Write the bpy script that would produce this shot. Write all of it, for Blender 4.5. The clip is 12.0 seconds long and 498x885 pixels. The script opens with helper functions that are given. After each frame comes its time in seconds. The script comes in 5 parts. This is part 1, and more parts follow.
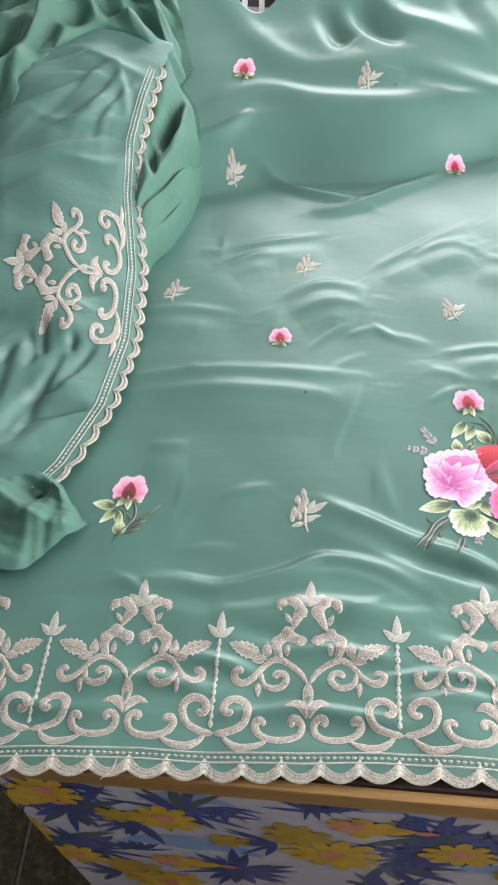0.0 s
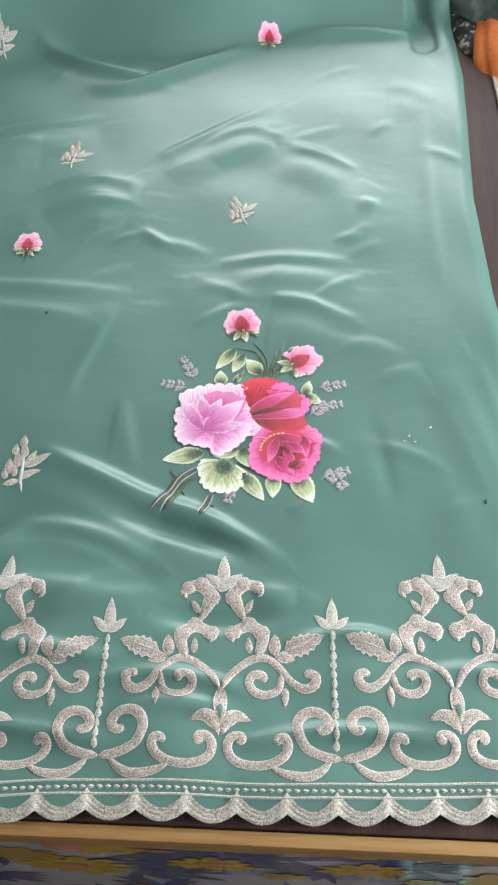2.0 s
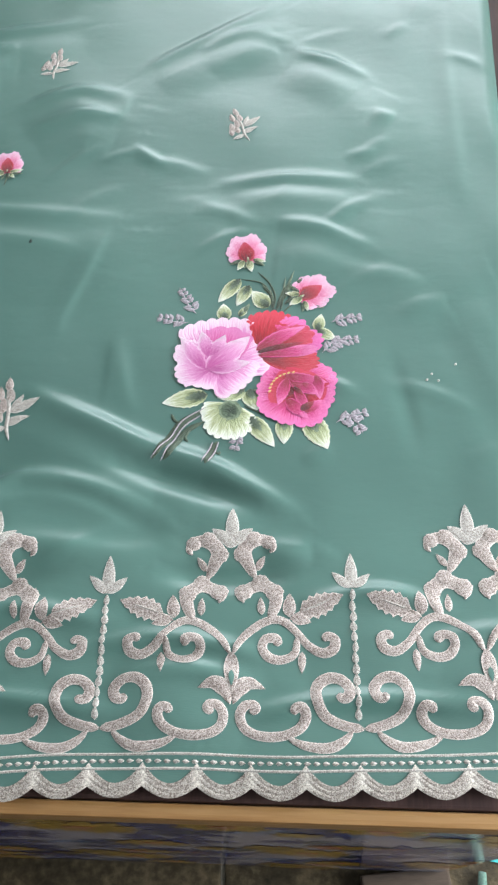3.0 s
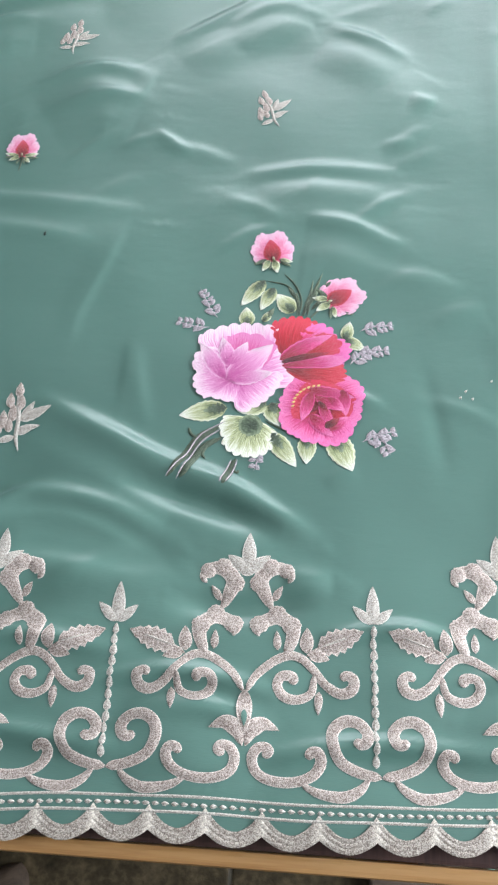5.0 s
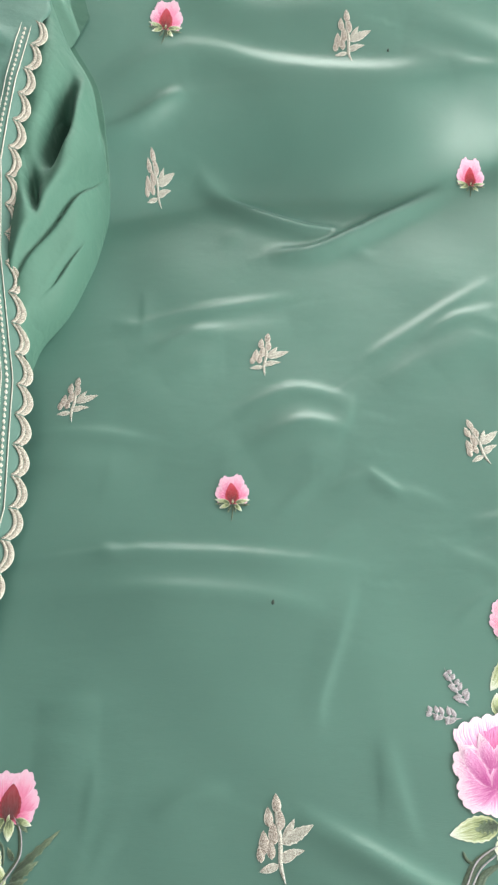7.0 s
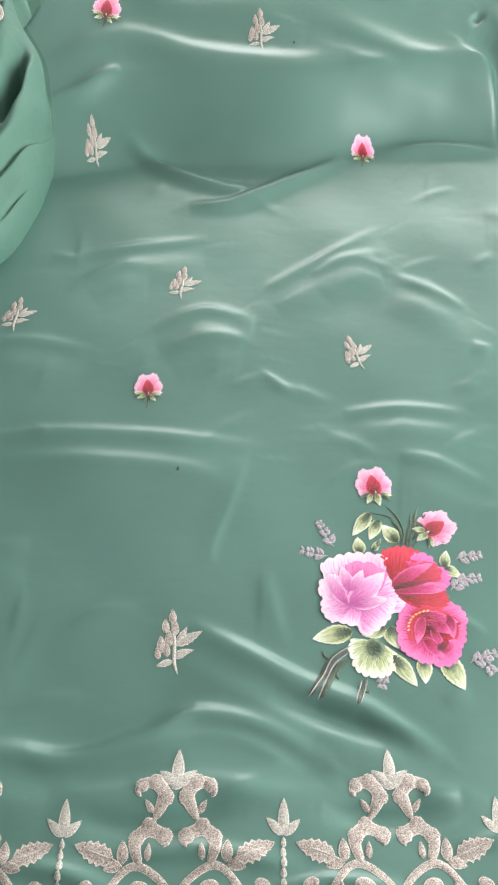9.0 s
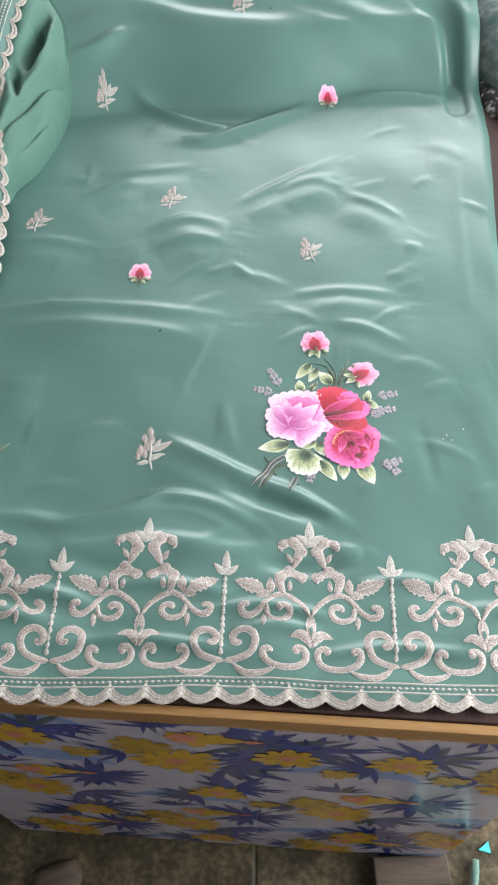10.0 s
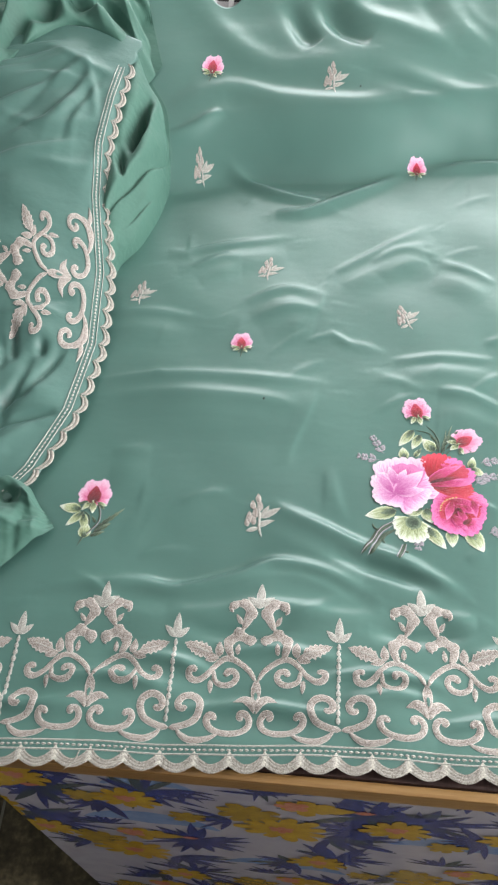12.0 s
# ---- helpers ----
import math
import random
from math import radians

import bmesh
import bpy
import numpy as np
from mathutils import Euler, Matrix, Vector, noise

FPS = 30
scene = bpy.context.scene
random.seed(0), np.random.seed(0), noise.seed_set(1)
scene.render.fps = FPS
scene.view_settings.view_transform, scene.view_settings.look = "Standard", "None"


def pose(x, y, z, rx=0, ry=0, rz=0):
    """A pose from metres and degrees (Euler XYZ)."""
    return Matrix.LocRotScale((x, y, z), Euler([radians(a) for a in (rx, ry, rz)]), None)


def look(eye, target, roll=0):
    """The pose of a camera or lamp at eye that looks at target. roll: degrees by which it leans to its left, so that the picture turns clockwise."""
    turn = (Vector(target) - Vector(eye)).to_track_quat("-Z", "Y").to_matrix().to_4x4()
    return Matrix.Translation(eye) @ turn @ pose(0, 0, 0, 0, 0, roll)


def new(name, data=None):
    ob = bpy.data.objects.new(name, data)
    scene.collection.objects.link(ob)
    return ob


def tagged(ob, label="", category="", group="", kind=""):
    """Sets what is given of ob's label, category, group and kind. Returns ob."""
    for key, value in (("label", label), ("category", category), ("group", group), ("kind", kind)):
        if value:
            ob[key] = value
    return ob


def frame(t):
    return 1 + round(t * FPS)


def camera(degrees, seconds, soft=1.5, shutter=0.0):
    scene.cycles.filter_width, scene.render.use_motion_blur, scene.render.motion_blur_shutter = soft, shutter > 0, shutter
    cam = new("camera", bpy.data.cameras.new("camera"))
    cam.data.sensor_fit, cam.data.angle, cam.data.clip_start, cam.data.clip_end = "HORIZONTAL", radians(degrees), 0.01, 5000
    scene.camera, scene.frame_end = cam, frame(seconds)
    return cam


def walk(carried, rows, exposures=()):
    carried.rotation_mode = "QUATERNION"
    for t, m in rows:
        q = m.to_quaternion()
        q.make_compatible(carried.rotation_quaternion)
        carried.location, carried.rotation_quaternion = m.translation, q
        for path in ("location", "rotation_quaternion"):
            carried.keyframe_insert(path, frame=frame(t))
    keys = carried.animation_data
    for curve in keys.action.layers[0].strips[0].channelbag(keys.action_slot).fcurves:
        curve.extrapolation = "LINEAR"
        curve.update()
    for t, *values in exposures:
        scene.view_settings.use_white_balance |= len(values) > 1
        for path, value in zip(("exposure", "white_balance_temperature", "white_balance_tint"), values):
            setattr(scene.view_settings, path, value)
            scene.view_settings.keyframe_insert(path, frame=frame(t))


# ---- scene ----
cam = camera(34.0, 12.0, soft=2.3)
PATH = [
    (0, (-0.002, 0.029, 1.446), (-0.203, 1.323, -0.065), -6.8),
    (0.5, (0.052, 0.032, 1.437), (-0.07, 1.307, -0.100), -5.1),
    (1, (0.107, 0.058, 1.405), (0.055, 1.301, -0.161), -3.1),
    (1.5, (0.154, 0.109, 1.362), (0.129, 1.293, -0.249), -2.1),
    (2, (0.159, 0.148, 1.329), (0.124, 1.282, -0.318), -2.2),
    (2.5, (0.142, 0.173, 1.296), (0.12, 1.226, -0.404), -2.2),
    (3, (0.149, 0.183, 1.287), (0.123, 1.18, -0.447), -2.6),
    (5, (0.148, 0.233, 1.281), (0.074, 1.135, -0.503), -3.8),
    (5.5, (0.074, 0.299, 1.306), (-0.05, 1.175, -0.488), -6.8),
    (6, (0.004, 0.376, 1.329), (-0.113, 1.263, -0.459), -6.5),
    (6.5, (-0.038, 0.432, 1.340), (-0.152, 1.369, -0.423), -6.9),
    (7, (-0.029, 0.447, 1.382), (-0.085, 1.459, -0.342), -3.5),
    (7.2, (-0.007, 0.441, 1.390), (-0.056, 1.492, -0.311), -3.3),
    (8.8, (-0.005, 0.325, 1.416), (0.068, 1.405, -0.265), 3.2),
    (9, (0.013, 0.275, 1.423), (0.068, 1.366, -0.252), 2.6),
    (9.5, (0.081, 0.111, 1.453), (0.092, 1.205, -0.221), 1.1),
    (10, (0.082, 0.039, 1.489), (0.057, 1.158, -0.168), -0.3),
    (10.5, (0.06, 0.019, 1.508), (-0.014, 1.171, -0.125), -2.3),
    (11, (0.024, 0.019, 1.524), (-0.108, 1.2, -0.085), -4.4),
    (11.5, (0.012, 0.025, 1.523), (-0.145, 1.231, -0.064), -5.2),
    (12, (0.028, 0.041, 1.515), (-0.131, 1.255, -0.066), -5.3),
]
walk(cam, [(t, look(eye, target, roll)) for t, eye, target, roll in PATH],
     [(0.0, 0.17, 6720, 8), (0.5, 0.14, 6750, 6), (1.5, 0.0, 6650, 7), (2.0, -0.06, 6600, 7), (2.5, -0.09, 6420, 9), (5.0, -0.06, 6400, 12), (5.5, 0.05, 6450, 18), (6.0, 0.15, 6900, 22), (6.5, 0.16, 7000, 12), (7.2, 0.16, 7150, 3), (8.8, 0.13, 7100, 8), (9.5, 0.05, 6600, 15), (10.5, 0.11, 6600, 9), (11.5, 0.11, 6650, 8), (12.0, 0.06, 6700, 9)])

# ---- light: added area lamps in an assumed far window and right doorway, sky outside ----
world = bpy.data.worlds.new("sky")
scene.world = world
world.use_nodes = True
sky = world.node_tree.nodes.new("ShaderNodeTexSky")
sky.sky_type, sky.sun_disc = "NISHITA", False
sky.sun_elevation, sky.sun_rotation = radians(38), radians(150)
world.node_tree.links.new(sky.outputs["Color"], world.node_tree.nodes["Background"].inputs["Color"])
world.node_tree.nodes["Background"].inputs["Strength"].default_value = 0.1


def opening_lamp(name, eye, target, width, height, watts, colour):
    data = bpy.data.lights.new(name, "AREA")
    data.shape, data.size, data.size_y, data.energy, data.color = "RECTANGLE", width, height, watts, colour
    ob = new(name, data)
    ob.matrix_world = look(eye, target)
    return ob


# neither opening is in view; both lamps are set to brighten the cloth
opening_lamp("added_far_light", (0.55, 2.98, 1.68), (0.55, 0, 1.3), 1.9, 1.0, 56, (0.91, 0.97, 1.0))
opening_lamp("added_right_light", (1.68, 0.30, 1.15), (0, 0.30, 1.0), 0.95, 1.9, 104, (0.92, 0.97, 1.0))

# ---- materials ----
def material(name):
    m = bpy.data.materials.new(name)
    m.use_nodes = True
    nt = m.node_tree
    return m, nt, nt.nodes["Principled BSDF"]


def coords(nt, scale=(1, 1, 1), kind="Object"):
    c = nt.nodes.new("ShaderNodeTexCoord")
    mp = nt.nodes.new("ShaderNodeMapping")
    mp.inputs["Scale"].default_value = scale
    nt.links.new(c.outputs[kind], mp.inputs["Vector"])
    return mp.outputs["Vector"]


def noise_tex(nt, vec, scale, detail=3.0, rough=0.55):
    n = nt.nodes.new("ShaderNodeTexNoise")
    n.inputs["Scale"].default_value, n.inputs["Detail"].default_value, n.inputs["Roughness"].default_value = scale, detail, rough
    nt.links.new(vec, n.inputs["Vector"])
    return n.outputs["Fac"]


def ramp(nt, fac, stops):
    r = nt.nodes.new("ShaderNodeValToRGB")
    while len(r.color_ramp.elements) < len(stops):
        r.color_ramp.elements.new(0.5)
    for e, (p, c) in zip(r.color_ramp.elements, stops):
        e.position, e.color = p, (*c, 1)
    nt.links.new(fac, r.inputs["Fac"])
    return r.outputs["Color"]


def bump(nt, bsdf, fac, strength, distance, before=None):
    b = nt.nodes.new("ShaderNodeBump")
    b.inputs["Strength"].default_value, b.inputs["Distance"].default_value = strength, distance
    nt.links.new(fac, b.inputs["Height"])
    if before:
        nt.links.new(before, b.inputs["Normal"])
    nt.links.new(b.outputs["Normal"], bsdf.inputs["Normal"])
    return b.outputs["Normal"]


def math_node(nt, op, a, b):
    m = nt.nodes.new("ShaderNodeMath")
    m.operation = op
    for i, v in enumerate((a, b)):
        if isinstance(v, (int, float)):
            m.inputs[i].default_value = v
        else:
            nt.links.new(v, m.inputs[i])
    return m.outputs[0]


def surface(name, stops, scale, rough=0.6, metal=0.0, grain=None, bump_scale=None, bump_depth=0.001, stretch=(1, 1, 1), bump_strength=0.5, spec=0.5):
    """Noise-varied surface at two scales with relief."""
    m, nt, b = material(name)
    vec = coords(nt, stretch)
    broad = noise_tex(nt, vec, scale, 4)
    fine = noise_tex(nt, vec, grain or scale * 9, 3)
    fac = math_node(nt, "ADD", math_node(nt, "MULTIPLY", broad, 0.6), math_node(nt, "MULTIPLY", fine, 0.4))
    nt.links.new(ramp(nt, fac, stops), b.inputs["Base Color"])
    b.inputs["Roughness"].default_value, b.inputs["Metallic"].default_value = rough, metal
    b.inputs["Specular IOR Level"].default_value = spec
    bump(nt, b, noise_tex(nt, vec, bump_scale or scale * 12, 3), bump_strength, bump_depth)
    return m


def satin(name, dark, light, rough, coarse, crumple):
    m, nt, b = material(name)
    vec = coords(nt)
    broad = noise_tex(nt, vec, 5, 3)
    nt.links.new(ramp(nt, broad, [(0.3, dark), (0.7, light)]), b.inputs["Base Color"])
    weave = noise_tex(nt, coords(nt, (260, 2600, 900)), 1.0, 2)
    rough_fac = math_node(nt, "ADD", math_node(nt, "MULTIPLY", noise_tex(nt, vec, 14, 4), 0.16), rough - 0.08)
    nt.links.new(rough_fac, b.inputs["Roughness"])
    b.inputs["Specular IOR Level"].default_value = 0.75
    b.inputs["Sheen Weight"].default_value = 0.12
    b.inputs["Sheen Roughness"].default_value = 0.4
    b.inputs["Sheen Tint"].default_value = (0.85, 0.97, 1.0, 1)
    first = bump(nt, b, noise_tex(nt, coords(nt, (24, 55, 30)), 1.0, 3), coarse, 0.004)
    vein = math_node(nt, "ABSOLUTE", math_node(nt, "SUBTRACT", noise_tex(nt, coords(nt, (19, 24, 20)), 1.0, 3), 0.5), 0)
    second = bump(nt, b, math_node(nt, "MINIMUM", vein, 0.12), crumple, 0.02, first)
    bump(nt, b, weave, 0.12, 0.0006, second)
    return m


def thread(name, inner, middle, outer, rough=0.55, streak=70, metal=0.0):
    """Satin-stitch embroidery: colour runs from the root (UV u = 0) to the rim, with thread streaks across v."""
    m, nt, b = material(name)
    uv = coords(nt, (2.2, streak, 1), "UV")
    lines = noise_tex(nt, uv, 1.0, 2, 0.7)
    sep = nt.nodes.new("ShaderNodeSeparateXYZ")
    nt.links.new(coords(nt, (1, 1, 1), "UV"), sep.inputs["Vector"])
    rim = math_node(nt, "ABSOLUTE", math_node(nt, "SUBTRACT", sep.outputs["Y"], 0.5), 0)
    rim = math_node(nt, "SUBTRACT", math_node(nt, "MULTIPLY", rim, 2.5), 0.40)
    fac = math_node(nt, "ADD", math_node(nt, "MAXIMUM", sep.outputs["X"], math_node(nt, "MINIMUM", rim, math_node(nt, "ADD", sep.outputs["X"], 0.45))), math_node(nt, "MULTIPLY", math_node(nt, "SUBTRACT", lines, 0.5), 1.35))
    col = ramp(nt, fac, [(0.24, inner), (0.60, middle), (0.92, outer)])
    nt.links.new(col, b.inputs["Base Color"])
    b.inputs["Roughness"].default_value, b.inputs["Metallic"].default_value = rough, metal
    b.inputs["Sheen Weight"].default_value = 0.2
    bump(nt, b, lines, 1.0, 0.0008)
    return m


def zari(name, dark, light, scale=950, metal=0.25, rough=0.56):
    """Metallic cord embroidery: small glinting stitches."""
    m, nt, b = material(name)
    vec = coords(nt)
    vor = nt.nodes.new("ShaderNodeTexVoronoi")
    vor.inputs["Scale"].default_value = scale
    nt.links.new(vec, vor.inputs["Vector"])
    n = noise_tex(nt, vec, scale * 0.45, 3, 0.7)
    fac = math_node(nt, "ADD", math_node(nt, "MULTIPLY", vor.outputs["Distance"], 0.55), math_node(nt, "MULTIPLY", n, 0.6))
    sep = nt.nodes.new("ShaderNodeSeparateXYZ")
    nt.links.new(coords(nt, (1, 1, 1), "UV"), sep.inputs["Vector"])
    rim = math_node(nt, "ABSOLUTE", math_node(nt, "SUBTRACT", sep.outputs["Y"], 0.5), 0)
    rim = math_node(nt, "MULTIPLY", math_node(nt, "SUBTRACT", math_node(nt, "MAXIMUM", rim, 0.36), 0.36), 1.6)
    fac = math_node(nt, "SUBTRACT", fac, rim)
    nt.links.new(ramp(nt, fac, [(0.26, light), (0.46, tuple(0.45 * a + 0.55 * c for a, c in zip(dark, light))), (0.72, dark)]), b.inputs["Base Color"])
    b.inputs["Roughness"].default_value, b.inputs["Metallic"].default_value = rough, metal
    bump(nt, b, fac, 0.7, 0.0005)
    return m


SATIN = satin("green_satin", (0.062, 0.147, 0.124), (0.086, 0.192, 0.162), 0.36, 0.07, 0.02)
CREPE = satin("green_dupatta_silk", (0.050, 0.128, 0.108), (0.074, 0.172, 0.146), 0.50, 0.10, 0.08)
REVERSE = satin("green_silk_reverse", (0.035, 0.112, 0.082), (0.056, 0.155, 0.115), 0.70, 0.22, 0.22)
ZARI = zari("silver_pink_zari", (0.22, 0.165, 0.145), (0.88, 0.79, 0.74), 1600)
SILVER = zari("pale_silver_thread", (0.30, 0.26, 0.23), (0.88, 0.85, 0.80), 1700, 0.2)
LACE = zari("cream_scallop_thread", (0.17, 0.135, 0.115), (0.76, 0.70, 0.63), 1500, 0.1, 0.55)
PINK_SHADE = thread("rose_shade_thread", (0.42, 0.02, 0.14), (0.64, 0.08, 0.30), (0.76, 0.22, 0.50))
PALE_PINK = thread("pale_pink_thread", (0.56, 0.07, 0.32), (0.80, 0.30, 0.60), (0.93, 0.68, 0.82))
DEEP_PINK = thread("deep_pink_thread", (0.36, 0.004, 0.04), (0.70, 0.03, 0.20), (0.90, 0.20, 0.50))
RED = thread("red_thread", (0.22, 0.002, 0.01), (0.52, 0.010, 0.03), (0.68, 0.03, 0.07))
MAGENTA = thread("magenta_thread", (0.30, 0.002, 0.02), (0.66, 0.02, 0.14), (0.88, 0.16, 0.50))
BUD_PINK = thread("bud_pink_thread", (0.70, 0.05, 0.16), (0.90, 0.26, 0.48), (0.94, 0.56, 0.74))
BUD_RED = thread("bud_red_thread", (0.16, 0.001, 0.010), (0.46, 0.005, 0.025), (0.68, 0.03, 0.09))
BUD_DARK = thread("dark_red_thread", (0.09, 0.001, 0.008), (0.22, 0.002, 0.015), (0.42, 0.008, 0.04))
CREAM_LEAF = thread("cream_green_thread", (0.07, 0.11, 0.04), (0.52, 0.56, 0.30), (0.88, 0.90, 0.80), 0.6, 30)
GREEN_LEAF = thread("dark_green_thread", (0.03, 0.05, 0.03), (0.08, 0.12, 0.07), (0.22, 0.28, 0.18), 0.6, 30)
STEM = surface("stem_thread", [(0.3, (0.035, 0.06, 0.04)), (0.7, (0.13, 0.17, 0.12))], 700, 0.65, bump_depth=0.0004)
LILAC = zari("lilac_grey_thread", (0.26, 0.23, 0.26), (0.62, 0.55, 0.60), 1400, 0.1, 0.6)
YELLOW_DOT = surface("gold_knot_thread", [(0.3, (0.6, 0.35, 0.08)), (0.7, (0.85, 0.65, 0.3))], 900, 0.5, bump_depth=0.0003)
DARK_THREAD = surface("dark_thread", [(0.3, (0.015, 0.03, 0.025)), (0.7, (0.04, 0.06, 0.05))], 900, 0.7, bump_depth=0.0003)
PINE = surface("varnished_pine_edge", [(0.3, (0.24, 0.11, 0.033)), (0.5, (0.38, 0.20, 0.072)), (0.72, (0.48, 0.28, 0.115))], 7, 0.42, grain=60, stretch=(0.35, 6, 6), bump_depth=0.0006)
WALNUT = surface("dark_table_laminate", [(0.3, (0.022, 0.010, 0.009)), (0.5, (0.048, 0.022, 0.019)), (0.72, (0.080, 0.040, 0.034))], 5, 0.58, grain=55, stretch=(7, 0.5, 5), bump_depth=0.0004, spec=0.3)
PALE_EDGE = surface("pale_edge_banding", [(0.3, (0.30, 0.24, 0.19)), (0.7, (0.46, 0.38, 0.31))], 30, 0.5, stretch=(3, 0.6, 3), bump_depth=0.0004)


def gloss_print(name, stops, scale, rough=0.13):
    return surface(name, stops, scale, rough, grain=scale * 6, bump_scale=9, bump_depth=0.0012, bump_strength=0.25, spec=0.65)


P_WHITE = gloss_print("printed_white_laminate", [(0.3, (0.42, 0.37, 0.47)), (0.7, (0.62, 0.57, 0.65))], 6)
P_BLUE = gloss_print("printed_deep_blue", [(0.3, (0.012, 0.02, 0.15)), (0.7, (0.04, 0.07, 0.36))], 26)
P_SKY = gloss_print("printed_sky_blue", [(0.3, (0.12, 0.22, 0.48)), (0.7, (0.32, 0.42, 0.66))], 22)
P_SLATE = gloss_print("printed_slate_green", [(0.3, (0.03, 0.06, 0.09)), (0.7, (0.08, 0.12, 0.16))], 26)
P_YELLOW = gloss_print("printed_yellow", [(0.3, (0.46, 0.22, 0.015)), (0.7, (0.78, 0.48, 0.04))], 60)
P_GOLD = gloss_print("printed_dark_gold", [(0.3, (0.30, 0.16, 0.02)), (0.7, (0.62, 0.38, 0.04))], 50)
P_ORANGE = gloss_print("printed_coral", [(0.3, (0.60, 0.14, 0.06)), (0.7, (0.80, 0.34, 0.24))], 50)

KOTA = surface("dark_olive_stone", [(0.35, (0.014, 0.011, 0.005)), (0.5, (0.050, 0.038, 0.019)), (0.66, (0.13, 0.098, 0.056))], 14, 0.7, grain=90, bump_depth=0.003, spec=0.25)
GROUT = surface("pale_cement_joint", [(0.3, (0.10, 0.09, 0.07)), (0.7, (0.22, 0.20, 0.16))], 60, 0.9)
PLASTER = surface("cream_plaster", [(0.3, (0.60, 0.57, 0.52)), (0.7, (0.72, 0.69, 0.64))], 3, 0.9, bump_depth=0.001)
# greys of unseen ceiling and walls, chosen for how much light they bounce
CEILING = surface("unseen_grey_ceiling", [(0.3, (0.56, 0.57, 0.56)), (0.7, (0.66, 0.67, 0.66))], 3, 0.9, bump_depth=0.001)
DARK_WALL = surface("unseen_dimming_wall", [(0.3, (0.20, 0.21, 0.22)), (0.7, (0.27, 0.28, 0.29))], 3, 0.9, bump_depth=0.001)
FRAME_WOOD = surface("brown_window_wood", [(0.3, (0.12, 0.06, 0.03)), (0.7, (0.22, 0.12, 0.06))], 9, 0.5, stretch=(5, 5, 0.6))
TEAL_DYE = surface("teal_grey_tie_dye", [(0.34, (0.05, 0.11, 0.10)), (0.5, (0.16, 0.20, 0.19)), (0.64, (0.42, 0.40, 0.39))], 22, 0.85, grain=70, bump_depth=0.002)
TEAL_EDGE = surface("teal_piping", [(0.3, (0.03, 0.09, 0.08)), (0.7, (0.09, 0.18, 0.16))], 220, 0.8)
ORANGE_CLOTH = surface("orange_crepe", [(0.3, (0.55, 0.09, 0.015)), (0.5, (0.80, 0.19, 0.04)), (0.72, (0.88, 0.30, 0.09))], 16, 0.8, grain=260, bump_depth=0.002)
DARK_BRAID = surface("dark_braid", [(0.38, (0.012, 0.01, 0.012)), (0.55, (0.05, 0.04, 0.045)), (0.66, (0.30, 0.27, 0.25))], 320, 0.8)
BLOCK_PRINT = surface("black_white_block_print", [(0.46, (0.012, 0.012, 0.014)), (0.54, (0.06, 0.055, 0.055)), (0.60, (0.45, 0.42, 0.40))], 48, 0.85, grain=150)
SHADE_CLOTH = surface("taupe_cloth", [(0.3, (0.20, 0.16, 0.15)), (0.7, (0.36, 0.31, 0.29))], 40, 0.9)
TURQUOISE = surface("turquoise_plastic", [(0.3, (0.02, 0.30, 0.30)), (0.7, (0.05, 0.45, 0.43))], 30, 0.35)
CORD_GREEN = surface("dull_green_cord", [(0.3, (0.05, 0.12, 0.09)), (0.7, (0.16, 0.27, 0.21))], 300, 0.7)
OFFCUT = surface("weathered_offcut_wood", [(0.3, (0.03, 0.02, 0.012)), (0.7, (0.09, 0.06, 0.04))], 20, 0.8, stretch=(0.6, 6, 6))


def checked_cloth_material():
    m, nt, b = material("black_white_check")
    sep = nt.nodes.new("ShaderNodeSeparateXYZ")
    nt.links.new(coords(nt), sep.inputs["Vector"])
    bars = []
    for axis, pitch in (("X", 0.026), ("Y", 0.034)):
        f = math_node(nt, "FRACT", math_node(nt, "DIVIDE", sep.outputs[axis], pitch), 0)
        bars.append(math_node(nt, "GREATER_THAN", f, 0.68))
    fac = math_node(nt, "MAXIMUM", bars[0], math_node(nt, "MULTIPLY", bars[1], 0.55))
    fac = math_node(nt, "MULTIPLY", fac, math_node(nt, "ADD", 0.65, math_node(nt, "MULTIPLY", noise_tex(nt, coords(nt), 400, 2), 0.5)))
    nt.links.new(ramp(nt, fac, [(0.05, (0.018, 0.013, 0.014)), (0.95, (0.56, 0.51, 0.52))]), b.inputs["Base Color"])
    b.inputs["Roughness"].default_value = 0.9
    bump(nt, b, noise_tex(nt, coords(nt), 900, 2), 0.4, 0.0005)
    return m


CHECK = checked_cloth_material()


# ---- mesh helpers ----
def part(name, geo, mat, parent=None, label="", smooth=True):
    """geo: a bmesh, or (verts, faces) or (verts, faces, uvs per vertex); one mesh object."""
    me = bpy.data.meshes.new(name)
    if isinstance(geo, bmesh.types.BMesh):
        geo.to_mesh(me)
        geo.free()
    else:
        me.from_pydata([tuple(map(float, v)) for v in geo[0]], [], geo[1])
        if len(geo) > 2:
            layer = me.uv_layers.new(name="thread")
            idx = np.empty(len(me.loops), dtype=np.int32)
            me.loops.foreach_get("vertex_index", idx)
            layer.data.foreach_set("uv", np.asarray(geo[2], dtype=np.float32)[idx].ravel())
    if smooth:
        me.polygons.foreach_set("use_smooth", [True] * len(me.polygons))
    me.materials.append(mat)
    ob = new(name, me)
    if parent:
        ob.parent = parent
    if label:
        ob["label"] = label
    return ob


